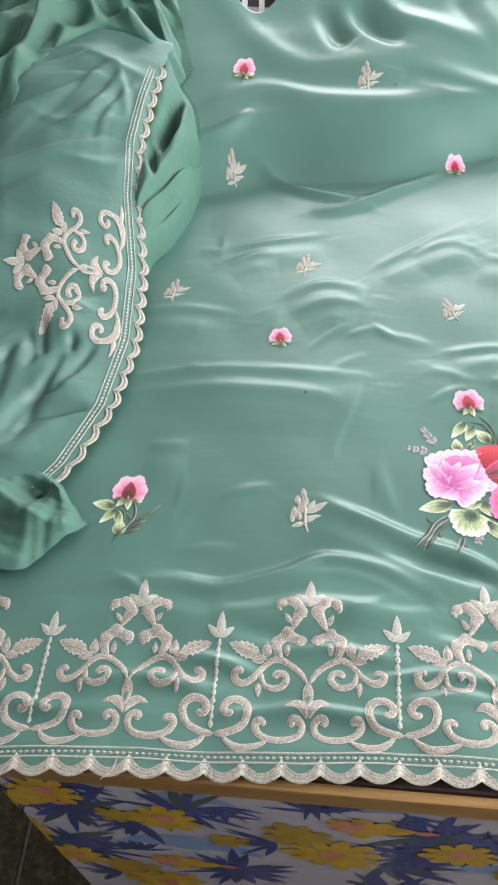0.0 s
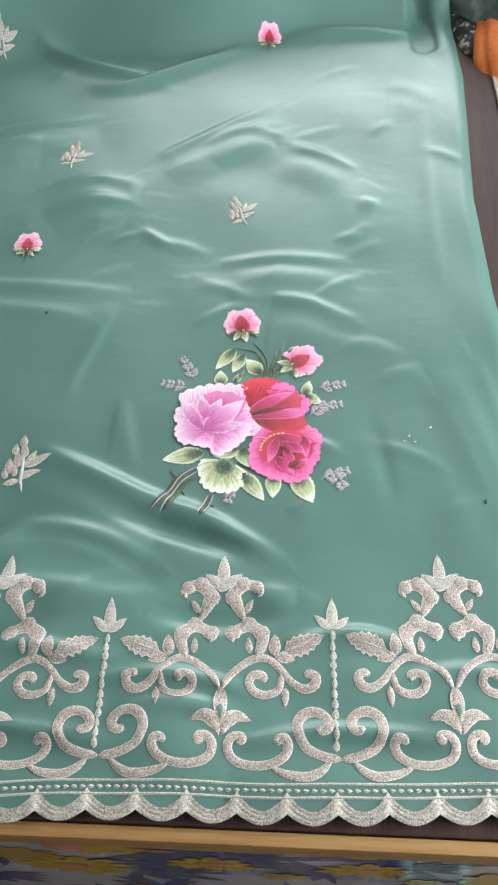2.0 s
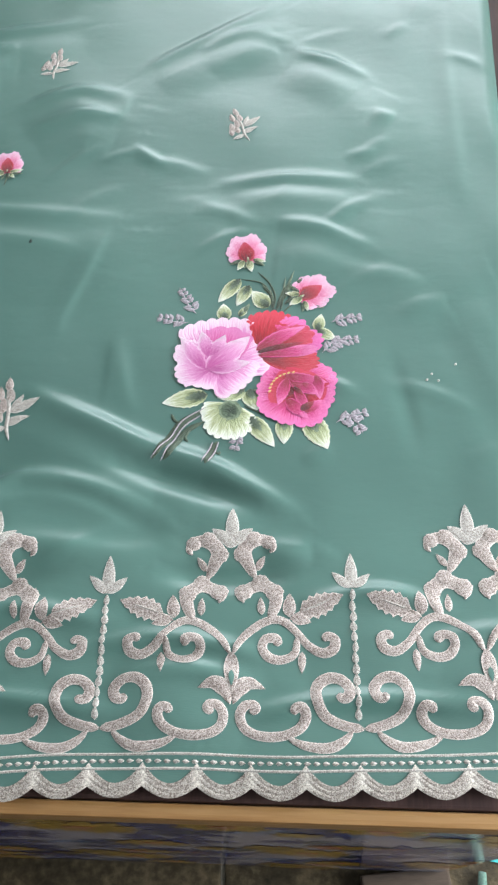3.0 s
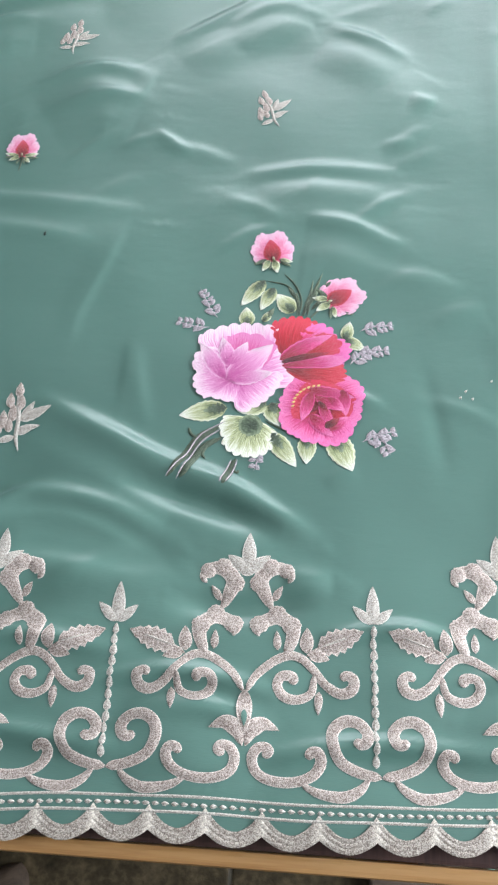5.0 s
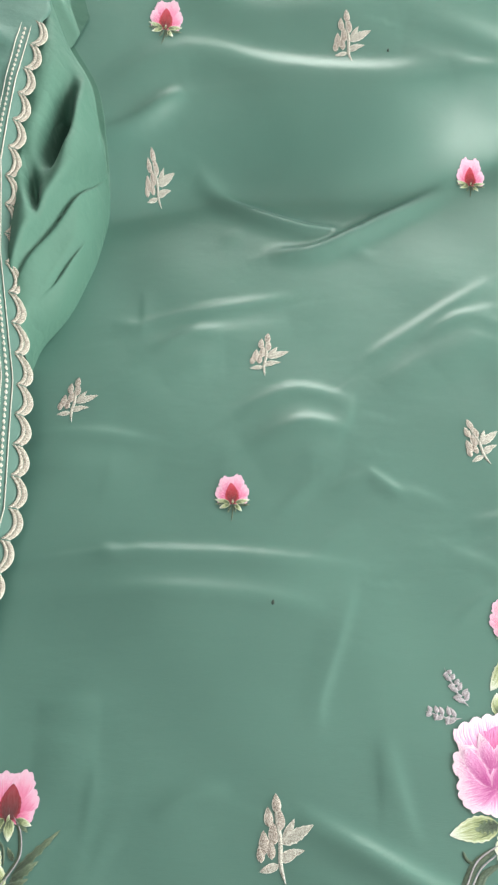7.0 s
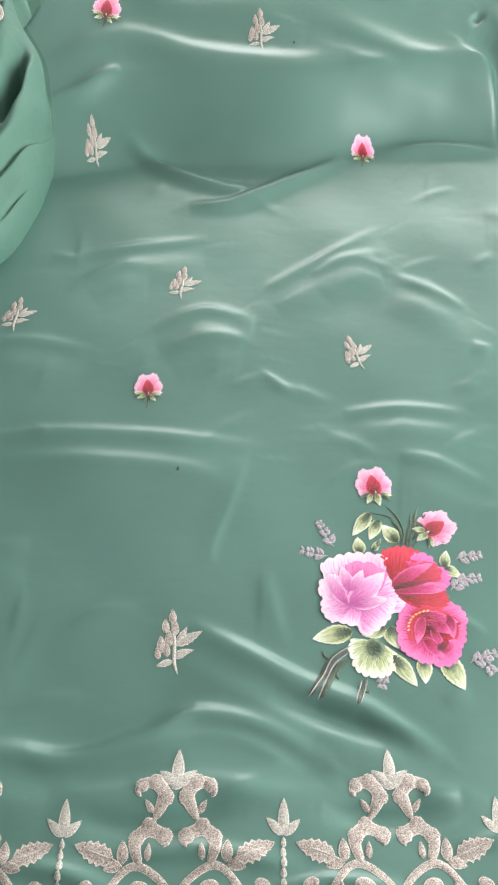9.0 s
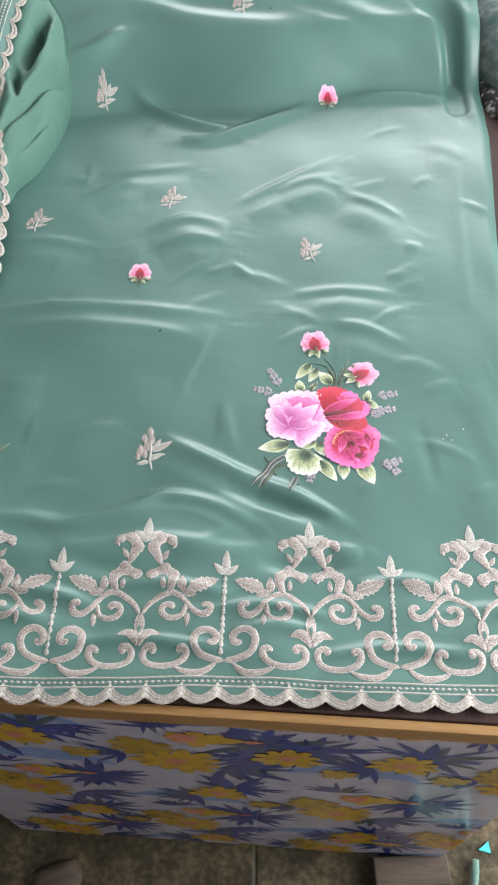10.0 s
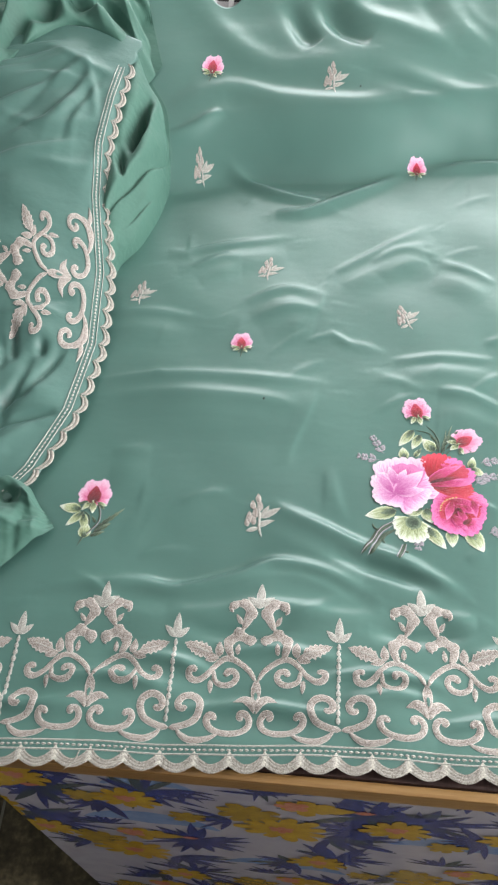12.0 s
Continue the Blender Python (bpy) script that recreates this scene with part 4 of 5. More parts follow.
for v0, w, dash in ((0.0122, 0.0015, False), (0.0160, 0.0022, True), (0.0198, 0.0015, False)):
    line = part("stitch_line", stitch_line(v0, w, dash), SILVER, kurta)
    if dash:
        tagged(line, kind="stuff")

PERIOD = 0.1507
for k in range(-3, 2):
    x0 = 0.1295 + PERIOD * k
    hem_cloth = Cloth(kurta_z, (lambda xc: lambda u, v: (xc + MM * np.asarray(u) * 0.995, HEM + MM * np.asarray(v) * 0.99 + hem_wave(xc + MM * np.asarray(u)) * np.clip(1 - np.asarray(v) / 120, 0, 1)))(x0))
    scroll_motif(kurta, hem_cloth, (1,), True, (1,) if k == -3 else (-1, 1))

# sprigs, buds and roses over the field
for sx, sy, ang, size, lean in ((0.140, 0.782, 8, 0.80, 1), (-0.033, 0.873, -14, 0.82, 1), (-0.197, 0.829, -12, 0.82, 1), (-0.139, 1.076, 0, 0.78, 1), (-0.027, 0.490, -4, 0.94, 1), (0.052, 1.196, -6, 0.95, 1)):
    sprig(kurta, sx, sy, ang, size, lean)
rosebud(kurta, -0.061, 0.741, 2, 0.66)
rosebud(kurta, 0.173, 1.090, -4, 0.68)
rosebud(kurta, -0.128, 1.224, -6, 0.80)

# the long-stemmed rosebud beside the dupatta
bud = rosebud(kurta, -0.203, 0.516, -4, 0.90, BUD_PINK, BUD_DARK, False, "stemmed_rosebud", 1.15)
c = Cloth(kurta_z, at(-0.203, 0.523, 0, MM * 1.0))
part("stem", join_geo([stroke(c, [(0, -16), (7, -26), (9, -40), (4, -50), (-4, -60), (-9, -72)], 2.0, 26), stroke(c, [(-9, -30), (-2, -36), (0, -48)], 1.6, 12)]), STEM, bud)
part("stem_outline", stroke(c, [(1, -16), (8, -26), (10.2, -40), (5, -50.5), (-3, -61)], 0.7, 26, 0.0004, (1, 1), 0.0006), LILAC, bud)
for l in ((-12, -28, -36, -24, 12), (-9, -31, -25, -48, 9), (-9, -33, -3, -56, 9), (-3, -62, -5, -44, 13)):
    part("leaf", leaf(c, *l, 0.05, rows=15), CREAM_LEAF, bud)
    bx, by, tx, ty, w = l
    part("leaf_vein", leaf(c, bx, by, bx + 0.4 * (tx - bx), by + 0.4 * (ty - by), 0.4 * w, 0.4, 0.0005, 0.0002), GREEN_LEAF, bud)
for l in ((6, -52, 34, -26, 5), (5, -56, 22, -44, 5.5), (2, -60, 17, -54, 4.5), (6, -44, 1, -36, 3.4)):
    part("leaf", leaf(c, *l, serrate=0.25), GREEN_LEAF, bud)

# the bouquet
bc = Cloth(kurta_z, at(0.150, 0.540, 0, MM))
bouquet = part("rose_bouquet", stroke(bc, [(-40, -53), (-55, -63), (-64, -77), (-74, -92)], 5.5, 24), STEM, kurta, "embroidered bouquet of pink and red roses with cream leaves")
for pts, w in (([(-39, -62), (-52, -70), (-61, -86), (-66, -93)], 4.4), ([(-30, -78), (-34, -88), (-38, -98)], 5), ([(-55, -63), (-60, -60), (-62, -55)], 2.2), ([(-48, -66), (-52, -74), (-50, -78)], 2.2), ([(-33, -85), (-29, -88), (-28, -86)], 1.8),
               ([(1, 72), (9, 62), (13.5, 48), (11, 34)], 1.4), ([(-13, 66), (4, 61), (10, 48), (10, 34)], 1.4), ([(36, 44), (26, 40), (18, 32)], 1.4), ([(-12, -50), (4, -58), (20, -62)], 1.6)):
    part("stem", stroke(bc, pts, w, 18), STEM, bouquet)
# pale outlines of the cut stems
for pts in ([(-38, -51), (-54, -61), (-63, -76), (-75, -92)], [(-41, -57), (-53, -66), (-61, -80), (-68, -94)], [(-29, -79), (-32, -88), (-36, -97)], [(-33, -79), (-37, -89), (-40, -97)]):
    part("stem_outline", stroke(bc, pts, 0.9, 18, 0.0005, (1, 1), 0.0008), LILAC, bouquet)
for l in ((-37, -40, -69, -46, 15), (-11, -35, -30, -43, 15), (-7, -36, -2, -54, 15), (-8, -59, 9, -84, 13), (16.5, -61, 15.5, -82, 12), (33, -60, 45, -87, 17),
          (-13, 66, -30, 44.5, 11), (-6, 59.5, -16, 40.5, 10), (8, 38, -4, 54, 13), (-25, 27, -26, 43, 11), (-14, 30, -8, 40, 6), (43.5, 14.5, 47.5, 30, 9), (43, 15.5, 57, 6, 9.5)):
    part("leaf", leaf(bc, *l, 0.05, rows=15), CREAM_LEAF, bouquet)
    bx, by, tx, ty, w = l
    part("leaf_vein", leaf(bc, bx, by, bx + 0.5 * (tx - bx), by + 0.5 * (ty - by), 0.46 * w, 0.4, 0.0005, 0.0002), GREEN_LEAF, bouquet)
for a, l, w in ((-140, 21, 24), (-112, 25, 24), (-82, 25, 24), (-55, 20, 20), (-168, 20, 18)):
    part("calyx_leaf", petal(bc, -21, -52, a, l, w, 4, 0.08, 0.0003, cols=25), CREAM_LEAF, bouquet)
part("calyx_heart", disc(bc, -21, -54, 8.0, 0.0010), GREEN_LEAF, bouquet)
for l in ((14, 34, 20, 56, 2.4), (15, 36, 29, 72, 2.4), (18, 44, 26, 58, 3.4), (20, 40, 34, 56, 3.0), (12, 36, 10, 56, 2.6), (17, 34, 22, 66, 2.2), (26, 40, 36, 50, 4.0), (30, 58, 36, 66, 4.4), (-14, 30, -6, 42, 5), (34, 48, 26, 60, 4), (40, 40, 50, 36, 4), (10, 50, 4, 60, 3)):
    part("leaf", leaf(bc, *l, serrate=0.1), GREEN_LEAF, bouquet)
for cx, cy, ang, n in ((-52, 26, 168, 5), (-46, 34, 118, 6), (54, 22, 12, 5), (50, 2, 10, 5), (46, -6, 40, 4), (52, -66, 20, 5), (60, -58, -60, 4), (-14, -62, -100, 5)):
    ca, sa = math.cos(radians(ang)), math.sin(radians(ang))
    geo = [stroke(bc, [(cx, cy), (cx + 9 * ca - 2 * sa, cy + 9 * sa + 2 * ca), (cx + 5 * n * ca, cy + 5 * n * sa)], 1.3, 12)]
    for k in range(n):
        px, py = cx + (4 + 4.2 * k) * ca, cy + (4 + 4.2 * k) * sa
        for d in (62, -62):
            a, ln = radians(ang + d + 14 * math.sin(3 * k + d)), 7.5 - 0.7 * k
            geo.append(leaf(bc, px, py, px + ln * math.cos(a), py + ln * math.sin(a), 3.3, rows=6))
    part("lilac_spray", join_geo(geo), LILAC, bouquet)
rosebud(kurta, -0.008 + 0.150, 0.635, 4, 0.80, stalk=False, tall=1.15)
rosebud(kurta, 0.193, 0.592, -62, 0.80, stalk=False, tall=1.15)
rose(kurta, "red_rose", "red and magenta embroidered rose", (
    (4, -10, 75, 44, 42, 7, RED), (1, -6, 42, 44, 28, 4, MAGENTA), (0, -8, 20, 49, 26, 5, MAGENTA), (2, -9, -8, 41, 24, 6, RED),
    (0, -1, 19, 42, 22, 3, BUD_RED), (-2, -2, 29, 42, 13, 1, DEEP_PINK), (-1, -4, 13, 34, 8, 1, BUD_DARK), (-1, -7, 6, 44, 10, 3, DEEP_PINK)), 3)
rose(kurta, "pink_rose", "large pale pink embroidered rose", (
    (-27, -15, 92, 43, 62, 7, PALE_PINK), (-27, -14, 22, 35, 44, 5, PALE_PINK), (-32, -15, -97, 21, 36, 5, PALE_PINK), (-29, -14, -42, 27, 44, 6, PALE_PINK), (-33, -16, -166, 28, 25, 4, PALE_PINK),
    (-33, -15, 146, 32, 24, 3, PALE_PINK), (-28, -14, 76, 34, 36, 3, PINK_SHADE), (-26, -3, 40, 16, 13, 2, BUD_RED), (-39, -18, 122, 35, 12, 1, PALE_PINK),
    (-36, -8, 104, 25, 11, 1, PALE_PINK), (-35, -9, 64, 24, 11, 1, PALE_PINK), (-38, -19, 43, 43, 18, 1, PALE_PINK), (-36, -19, 12, 30, 12, 1, PALE_PINK)), 1)
rose(kurta, "magenta_rose", "deep magenta embroidered rose", (
    (23, -37, 66, 26, 30, 4, DEEP_PINK), (23, -37, 122, 25, 27, 4, DEEP_PINK), (24, -37, 22, 32, 26, 4, DEEP_PINK), (23, -38, -18, 30, 26, 4, DEEP_PINK),
    (23, -39, -60, 32, 26, 4, DEEP_PINK), (23, -39, -103, 28, 25, 4, DEEP_PINK), (23, -39, -140, 28, 24, 4, DEEP_PINK), (23, -39, 175, 25, 24, 4, DEEP_PINK),
    (27, -39, 60, 18, 34, 3, BUD_RED), (27, -40, -40, 18, 30, 3, BUD_RED), (26, -40, 160, 19, 30, 3, BUD_RED), (17, -26, -14, 32, 10, 1, DEEP_PINK), (40, -27, -84, 20, 9, 1, DEEP_PINK), (20, -28, 252, 24, 9, 1, DEEP_PINK),
    (18, -46, -48, 22, 10, 1, DEEP_PINK), (31, -58, 40, 16, 8, 1, DEEP_PINK), (22, -32, -30, 22, 8, 1, DEEP_PINK), (25, -38, -64, 20, 7, 1, DEEP_PINK), (30, -33, -40, 14, 7, 1, DEEP_PINK),
    (28, -56, 36, 12, 6, 1, BUD_DARK), (24, -36, -50, 10, 4, 1, BUD_DARK)), 2)
for k in range(9):
    a = radians(92 + 11 * k)
    part("gold_knot", join_geo([leaf(PLAIN, 0.175 + 0.018 * math.cos(a) - 0.0012, 0.500 + 0.016 * math.sin(a) - 0.0008, 0.175 + 0.018 * math.cos(a) + 0.0012, 0.500 + 0.016 * math.sin(a) + 0.0008, 0.0015, layer=0.0026, rows=5)]), YELLOW_DOT, bouquet)
for kx, ky in ((-0.030, 0.648), (0.090, 1.185), (0.322, 0.452)):
    part("thread_knot", join_geo([leaf(PLAIN, kx, ky - 0.0022, kx + 0.0006, ky + 0.0022, 0.0022, rows=6)]), DARK_THREAD, kurta)
for kx, ky in ((0.272, 0.512), (0.276, 0.506), (0.268, 0.507), (0.290, 0.520)):
    part("loose_sequin", join_geo([leaf(PLAIN, kx, ky, kx + 0.0016, ky + 0.002, 0.0016, rows=5)]), SILVER, kurta)
part("loose_thread", join_geo([stroke(Cloth(lambda x, y: 0 * np.asarray(x) + TOP + 0.0055, lambda u, v: (u, v)), [(-0.170, 0.252), (-0.174, 0.240), (-0.182, 0.232)], 0.0012, 14)]), LACE, kurta)

# ---- the dupatta ----
dupatta = thing("dupatta", "sea-green silk dupatta heaped over the kurta, with a scalloped silver border", "dupatta", place=Matrix())
TY = (0.46, 0.50, 0.54, 0.62, 0.72, 0.83, 0.94, 1.02, 1.10, 1.17, 1.22)


def trim_x(y):
    return np.interp(y, TY, (-0.320, -0.296, -0.268, -0.240, -0.229, -0.234, -0.252, -0.256, -0.248, -0.238, -0.23))


def trim_z(y):
    return np.interp(y, TY, (0.008, 0.009, 0.010, 0.011, 0.012, 0.028, 0.062, 0.088, 0.112, 0.128, 0.135))


KURTA_RIDGES = RIDGES
DUPATTA_RIDGES = []
RIDGES = DUPATTA_RIDGES
ridge(0.0090, 0.0072, 0.0150, (-0.50, 0.62), (-0.40, 0.66), (-0.33, 0.70))
ridge(-0.0090, 0.0060, 0.0090, (-0.33, 0.56), (-0.32, 0.62), (-0.30, 0.67))
ridge(0.0072, 0.0072, 0.0135, (-0.40, 0.50), (-0.36, 0.58), (-0.345, 0.66))
ridge(-0.0072, 0.0060, 0.0090, (-0.37, 0.60), (-0.36, 0.66), (-0.36, 0.69))
ridge(0.0072, 0.0072, 0.0120, (-0.40, 0.545), (-0.33, 0.56), (-0.285, 0.60))
ridge(0.0081, 0.0060, 0.0135, (-0.48, 0.93), (-0.40, 0.97), (-0.33, 1.00), (-0.29, 1.02))
ridge(0.0072, 0.0060, 0.0120, (-0.46, 1.00), (-0.40, 1.06), (-0.34, 1.09))
ridge(0.0072, 0.0060, 0.0135, (-0.42, 1.10), (-0.36, 1.12), (-0.29, 1.12))
ridge(-0.0063, 0.0072, 0.0090, (-0.50, 0.88), (-0.43, 0.92), (-0.37, 0.95))
ridge(0.0054, 0.0048, 0.0090, (-0.30, 1.17), (-0.28, 1.10), (-0.275, 1.06))
ridge(0.0063, 0.0060, 0.0105, (-0.50, 0.76), (-0.43, 0.80), (-0.40, 0.84))
ridge(0.0045, 0.0060, 0.0090, (-0.36, 0.73), (-0.31, 0.755), (-0.27, 0.75))
ridge(-0.0080, 0.0060, 0.0080, (-0.345, 0.715), (-0.335, 0.690), (-0.335, 0.660))
ridge(-0.0090, 0.0060, 0.0080, (-0.300, 0.700), (-0.310, 0.650), (-0.335, 0.600), (-0.345, 0.575))
ridge(0.0070, 0.0070, 0.0120, (-0.300, 0.560), (-0.340, 0.548), (-0.400, 0.555))
ridge(0.0060, 0.0060, 0.0120, (-0.270, 1.060), (-0.310, 1.040), (-0.360, 1.035), (-0.410, 1.050))
ridge(0.0060, 0.0060, 0.0120, (-0.265, 0.990), (-0.300, 0.975), (-0.350, 0.975), (-0.400, 0.960))
ridge(0.0060, 0.0060, 0.0120, (-0.255, 1.140), (-0.300, 1.150), (-0.360, 1.180))
ridge(-0.0060, 0.0060, 0.0080, (-0.330, 1.130), (-0.355, 1.080), (-0.400, 1.020))
for slot in (((-0.330, 0.735), (-0.326, 0.700), (-0.322, 0.680)), ((-0.294, 0.715), (-0.293, 0.690)), ((-0.268, 0.708), (-0.285, 0.668), (-0.312, 0.620)), ((-0.352, 0.690), (-0.372, 0.655)), ((-0.330, 0.590), (-0.285, 0.612), (-0.262, 0.618))):
    ridge(-0.011, 0.0052, 0.0062, *slot)
g = random.Random(14)
for k in range(15):
    a = radians(188 + 5.2 * k + g.uniform(-2, 2))
    r0, r1 = g.uniform(0.04, 0.12), g.uniform(0.20, 0.40)
    bend = g.uniform(-0.02, 0.02)
    pts = [(-0.245 + q * math.cos(a) - w * bend * math.sin(a), 1.205 + q * math.sin(a) + w * bend * math.cos(a)) for q, w in ((r0, 0), ((r0 + r1) / 2, 1), (r1, 0))]
    ridge(g.uniform(0.003, 0.0065) * (-1 if k % 3 == 0 else 1), g.uniform(0.004, 0.007), g.uniform(0.008, 0.013), *pts)
for k in range(12):
    x, y, a = g.uniform(-0.42, -0.29), g.uniform(0.55, 0.80), radians(g.uniform(20, 70))
    q = g.uniform(0.02, 0.045)
    ridge(g.uniform(0.0025, 0.005) * (-1 if k % 2 else 1), g.uniform(0.004, 0.007), g.uniform(0.007, 0.011), (x - q * math.cos(a), y - q * math.sin(a)), (x, y + 0.006), (x + q * math.cos(a), y + q * math.sin(a)))
RIDGES = KURTA_RIDGES


def dupatta_z(x, y):
    global RIDGES
    x, y = np.asarray(x, float), np.asarray(y, float)
    s = np.clip(trim_x(y) - x, -0.01, 1)
    swell = np.interp(y, (0.45, 0.6, 0.8, 1.0, 1.2), (0.25, 0.45, 1.0, 0.8, 0.6))
    RIDGES = DUPATTA_RIDGES
    folds = creases(x, y)
    RIDGES = KURTA_RIDGES
    wave = 0.0022 * np.sin(30 * x + 40 * y) * np.sin(22 * y - 31 * x + 1) + 0.0012 * np.sin(75 * y + 30 * x)
    z = TOP + 0.004 + trim_z(y) + 0.055 * swell * (1 - np.exp(-s / 0.07)) + 0.60 * folds + wave * smoothstep(0.0, 0.06, s) - 0.42 * smoothstep(0.16, 0.50, s)
    return np.where(x > -0.30, np.maximum(z, kurta_z(x, y) + 0.0035), z)


def dupatta_sheet():
    rows, cols = 230, 150
    t, s = np.meshgrid(np.linspace(0, 1, rows), np.linspace(0, 1, cols), indexing="ij")
    y = 0.478 + t * 0.745 - 0.05 * s * (1 - t)
    scallop = 0.004 * np.abs(np.sin(np.pi * y / 0.026)) * (y > 0.5)
    x = trim_x(y) + scallop * np.exp(-s * 60) - s * 0.42
    return np.stack([x.ravel(), y.ravel(), dupatta_z(x.ravel(), y.ravel())], 1), grid_faces(rows, cols)


sheet = part("cloth", dupatta_sheet(), CREPE, dupatta, "soft creased sea-green silk")
thick = sheet.modifiers.new("thickness", "SOLIDIFY")
thick.thickness, thick.offset = 0.0009, 1
# border of the dupatta
DUP = Cloth(dupatta_z, lambda u, v: (trim_x(v) + u, v))
for k in range(26):
    y0 = 0.512 + 0.0262 * k
    if y0 > 1.15:
        break
    n = 9
    vv = np.linspace(y0 + 0.0005, y0 + 0.0257, n)
    bulge = 0.0065 * np.sin(np.pi * (vv - y0) / 0.0262) ** 0.7
    geo = []
    for lo, hi, rise in ((-0.0022, 0.0016, 0.0014), (-0.0050, -0.0026, 0.0010)):
        s4 = np.tile(np.array([0, 0.33, 0.67, 1.0]), n)
        verts = DUP.lay(np.repeat(bulge, 4) + lo + (hi - lo) * s4, np.repeat(vv, 4), 0.0006 + rise * np.sin(np.pi * (0.1 + 0.8 * s4)))
        geo.append((list(verts), grid_faces(n, 4), list(np.stack([s4, s4], 1))))
    part("scallop", join_geo(geo), LACE, dupatta)
for off, w in ((-0.0068, 0.0008), (-0.0148, 0.0008)):
    part("stitch_line", join_geo([stroke(DUP, [(off, v) for v in np.linspace(0.508, 1.16, 40)], w, 160, 0.0006, (1, 1), 0.0006)]), SILVER, dupatta)
tagged(part("stitch_line", join_geo([leaf(DUP, -0.0108, 0.508 + 0.0052 * k, -0.0108, 0.5122 + 0.0052 * k, 0.0022, layer=0.0004, rows=5) for k in range(125)]), SILVER, dupatta), kind="stuff")
scroll_motif(dupatta, Cloth(lambda x, y: dupatta_z(x, y) + 0.0006, lambda u, v: (trim_x(0.803 + 1.42 * MM * np.asarray(u)) + 0.004 - 0.93 * MM * np.asarray(v), 0.803 + MM * np.asarray(u) * 1.42)), (), False)


def lobe_sheet():
    """The rounded fold that bulges out under the border, its matte reverse outwards."""
    rows, cols = 130, 64
    ys = np.linspace(0.862, 1.235, rows)
    ph = np.linspace(-0.35, np.pi / 2, cols)
    y, p = np.meshgrid(ys, ph, indexing="ij")
    out_x = spline([(0.862, -0.238), (0.885, -0.232), (0.923, -0.212), (0.96, -0.200), (1.00, -0.191), (1.08, -0.184), (1.14, -0.192), (1.19, -0.220), (1.235, -0.24)], 400)
    out_x = np.interp(y, out_x[:, 0], out_x[:, 1])
    inn = trim_x(y) - 0.004
    x = inn + (out_x - inn) * np.sin(p)
    tall = np.maximum(trim_z(y) * 0.92 + 0.004, 0.026)
    full = np.clip(tall / 0.06, 0, 1)
    across = p - 0.78 - 7.5 * (y - 1.010)
    second = p - 0.60 - 5.0 * (y - 1.06)
    slit = np.exp(-((p - 0.50 - 1.2 * (y - 1.07)) / 0.15) ** 2) * np.exp(-((y - 1.075) / 0.042) ** 2)
    small = np.exp(-((p - 0.34 + 3 * (y - 1.0)) / 0.08) ** 2) * np.exp(-((y - 1.005) / 0.022) ** 2)
    fold = 0.020 * (1 - smoothstep(-0.10, 0.06, across)) * np.exp(np.minimum(across, 0) * 0.9) * np.sin(np.clip(p, 0, 1.5) * 2.0) + 0.006 * np.exp(-(second / 0.16) ** 2) * np.sin(np.clip(p, 0, 1.5) * 2.0)
    fold = fold - 0.014 * np.exp(-(across / 0.075) ** 2) * np.sin(np.clip(p, 0, 1.5) * 2.0) - 0.007 * np.exp(-((p - 1.0 - 6.0 * (y - 0.955)) / 0.06) ** 2) * np.exp(-((y - 0.955) / 0.03) ** 2)
    fold = fold + 0.0028 * np.sin(34 * y + 5 * p) * np.sin(2 * np.clip(p, 0, 1.5)) + 0.0012 * np.sin(90 * y - 7 * p + 2 * np.sin(30 * y))
    z = TOP + 0.003 + np.clip(tall * np.cos(p) ** 0.8, 0, 1) + (fold - 0.060 * slit - 0.022 * small) * full
    floor_z = kurta_z(x.ravel(), y.ravel()).reshape(x.shape)
    z = np.maximum(z, floor_z + 0.0015 - 0.004 * (p > 1.5))
    return np.stack([x.ravel(), y.ravel(), z.ravel()], 1), grid_faces(rows, cols)


part("under_fold", lobe_sheet(), REVERSE, dupatta, "rounded fold of silk under the border")


def roll(points, radii, ridges, seed, flat=0.8, n=70, m=34, pleat=0.0):
    """A gathered roll of cloth along a path, creased lengthwise."""
    p = spline(points, n)
    r = np.interp(np.linspace(0, 1, n), np.linspace(0, 1, len(radii)), radii)
    d = np.gradient(p, axis=0)
    d /= np.linalg.norm(d, axis=1)[:, None]
    side = np.cross(d, (0, 0, 1))
    side /= np.linalg.norm(side, axis=1)[:, None]
    up = np.cross(side, d)
    verts = []
    g = random.Random(seed)
    ph = [(g.uniform(0, 6), g.uniform(0.4, 1.6), g.randint(2, ridges)) for _ in range(5)]
    for i in range(n):
        t = i / (n - 1)
        for j in range(m):
            a = 2 * math.pi * j / m
            k = 1 + sum(0.07 / (1 + 0.2 * q) * math.sin(q * a + f + 5 * w * t) for f, w, q in ph)
            k += pleat * (abs(math.sin(ridges * 0.5 * a + 2.2 * t + 0.8 * math.sin(7 * t + seed))) ** 0.6 - 0.6)
            verts.append(p[i] + side[i] * r[i] * k * math.cos(a) + up[i] * r[i] * k * flat * math.sin(a))
    faces = [(i * m + j, i * m + (j + 1) % m, (i + 1) * m + (j + 1) % m, (i + 1) * m + j) for i in range(n - 1) for j in range(m)]
    faces += [tuple(range(m))[::-1], tuple((n - 1) * m + j for j in range(m))]
    return verts, faces




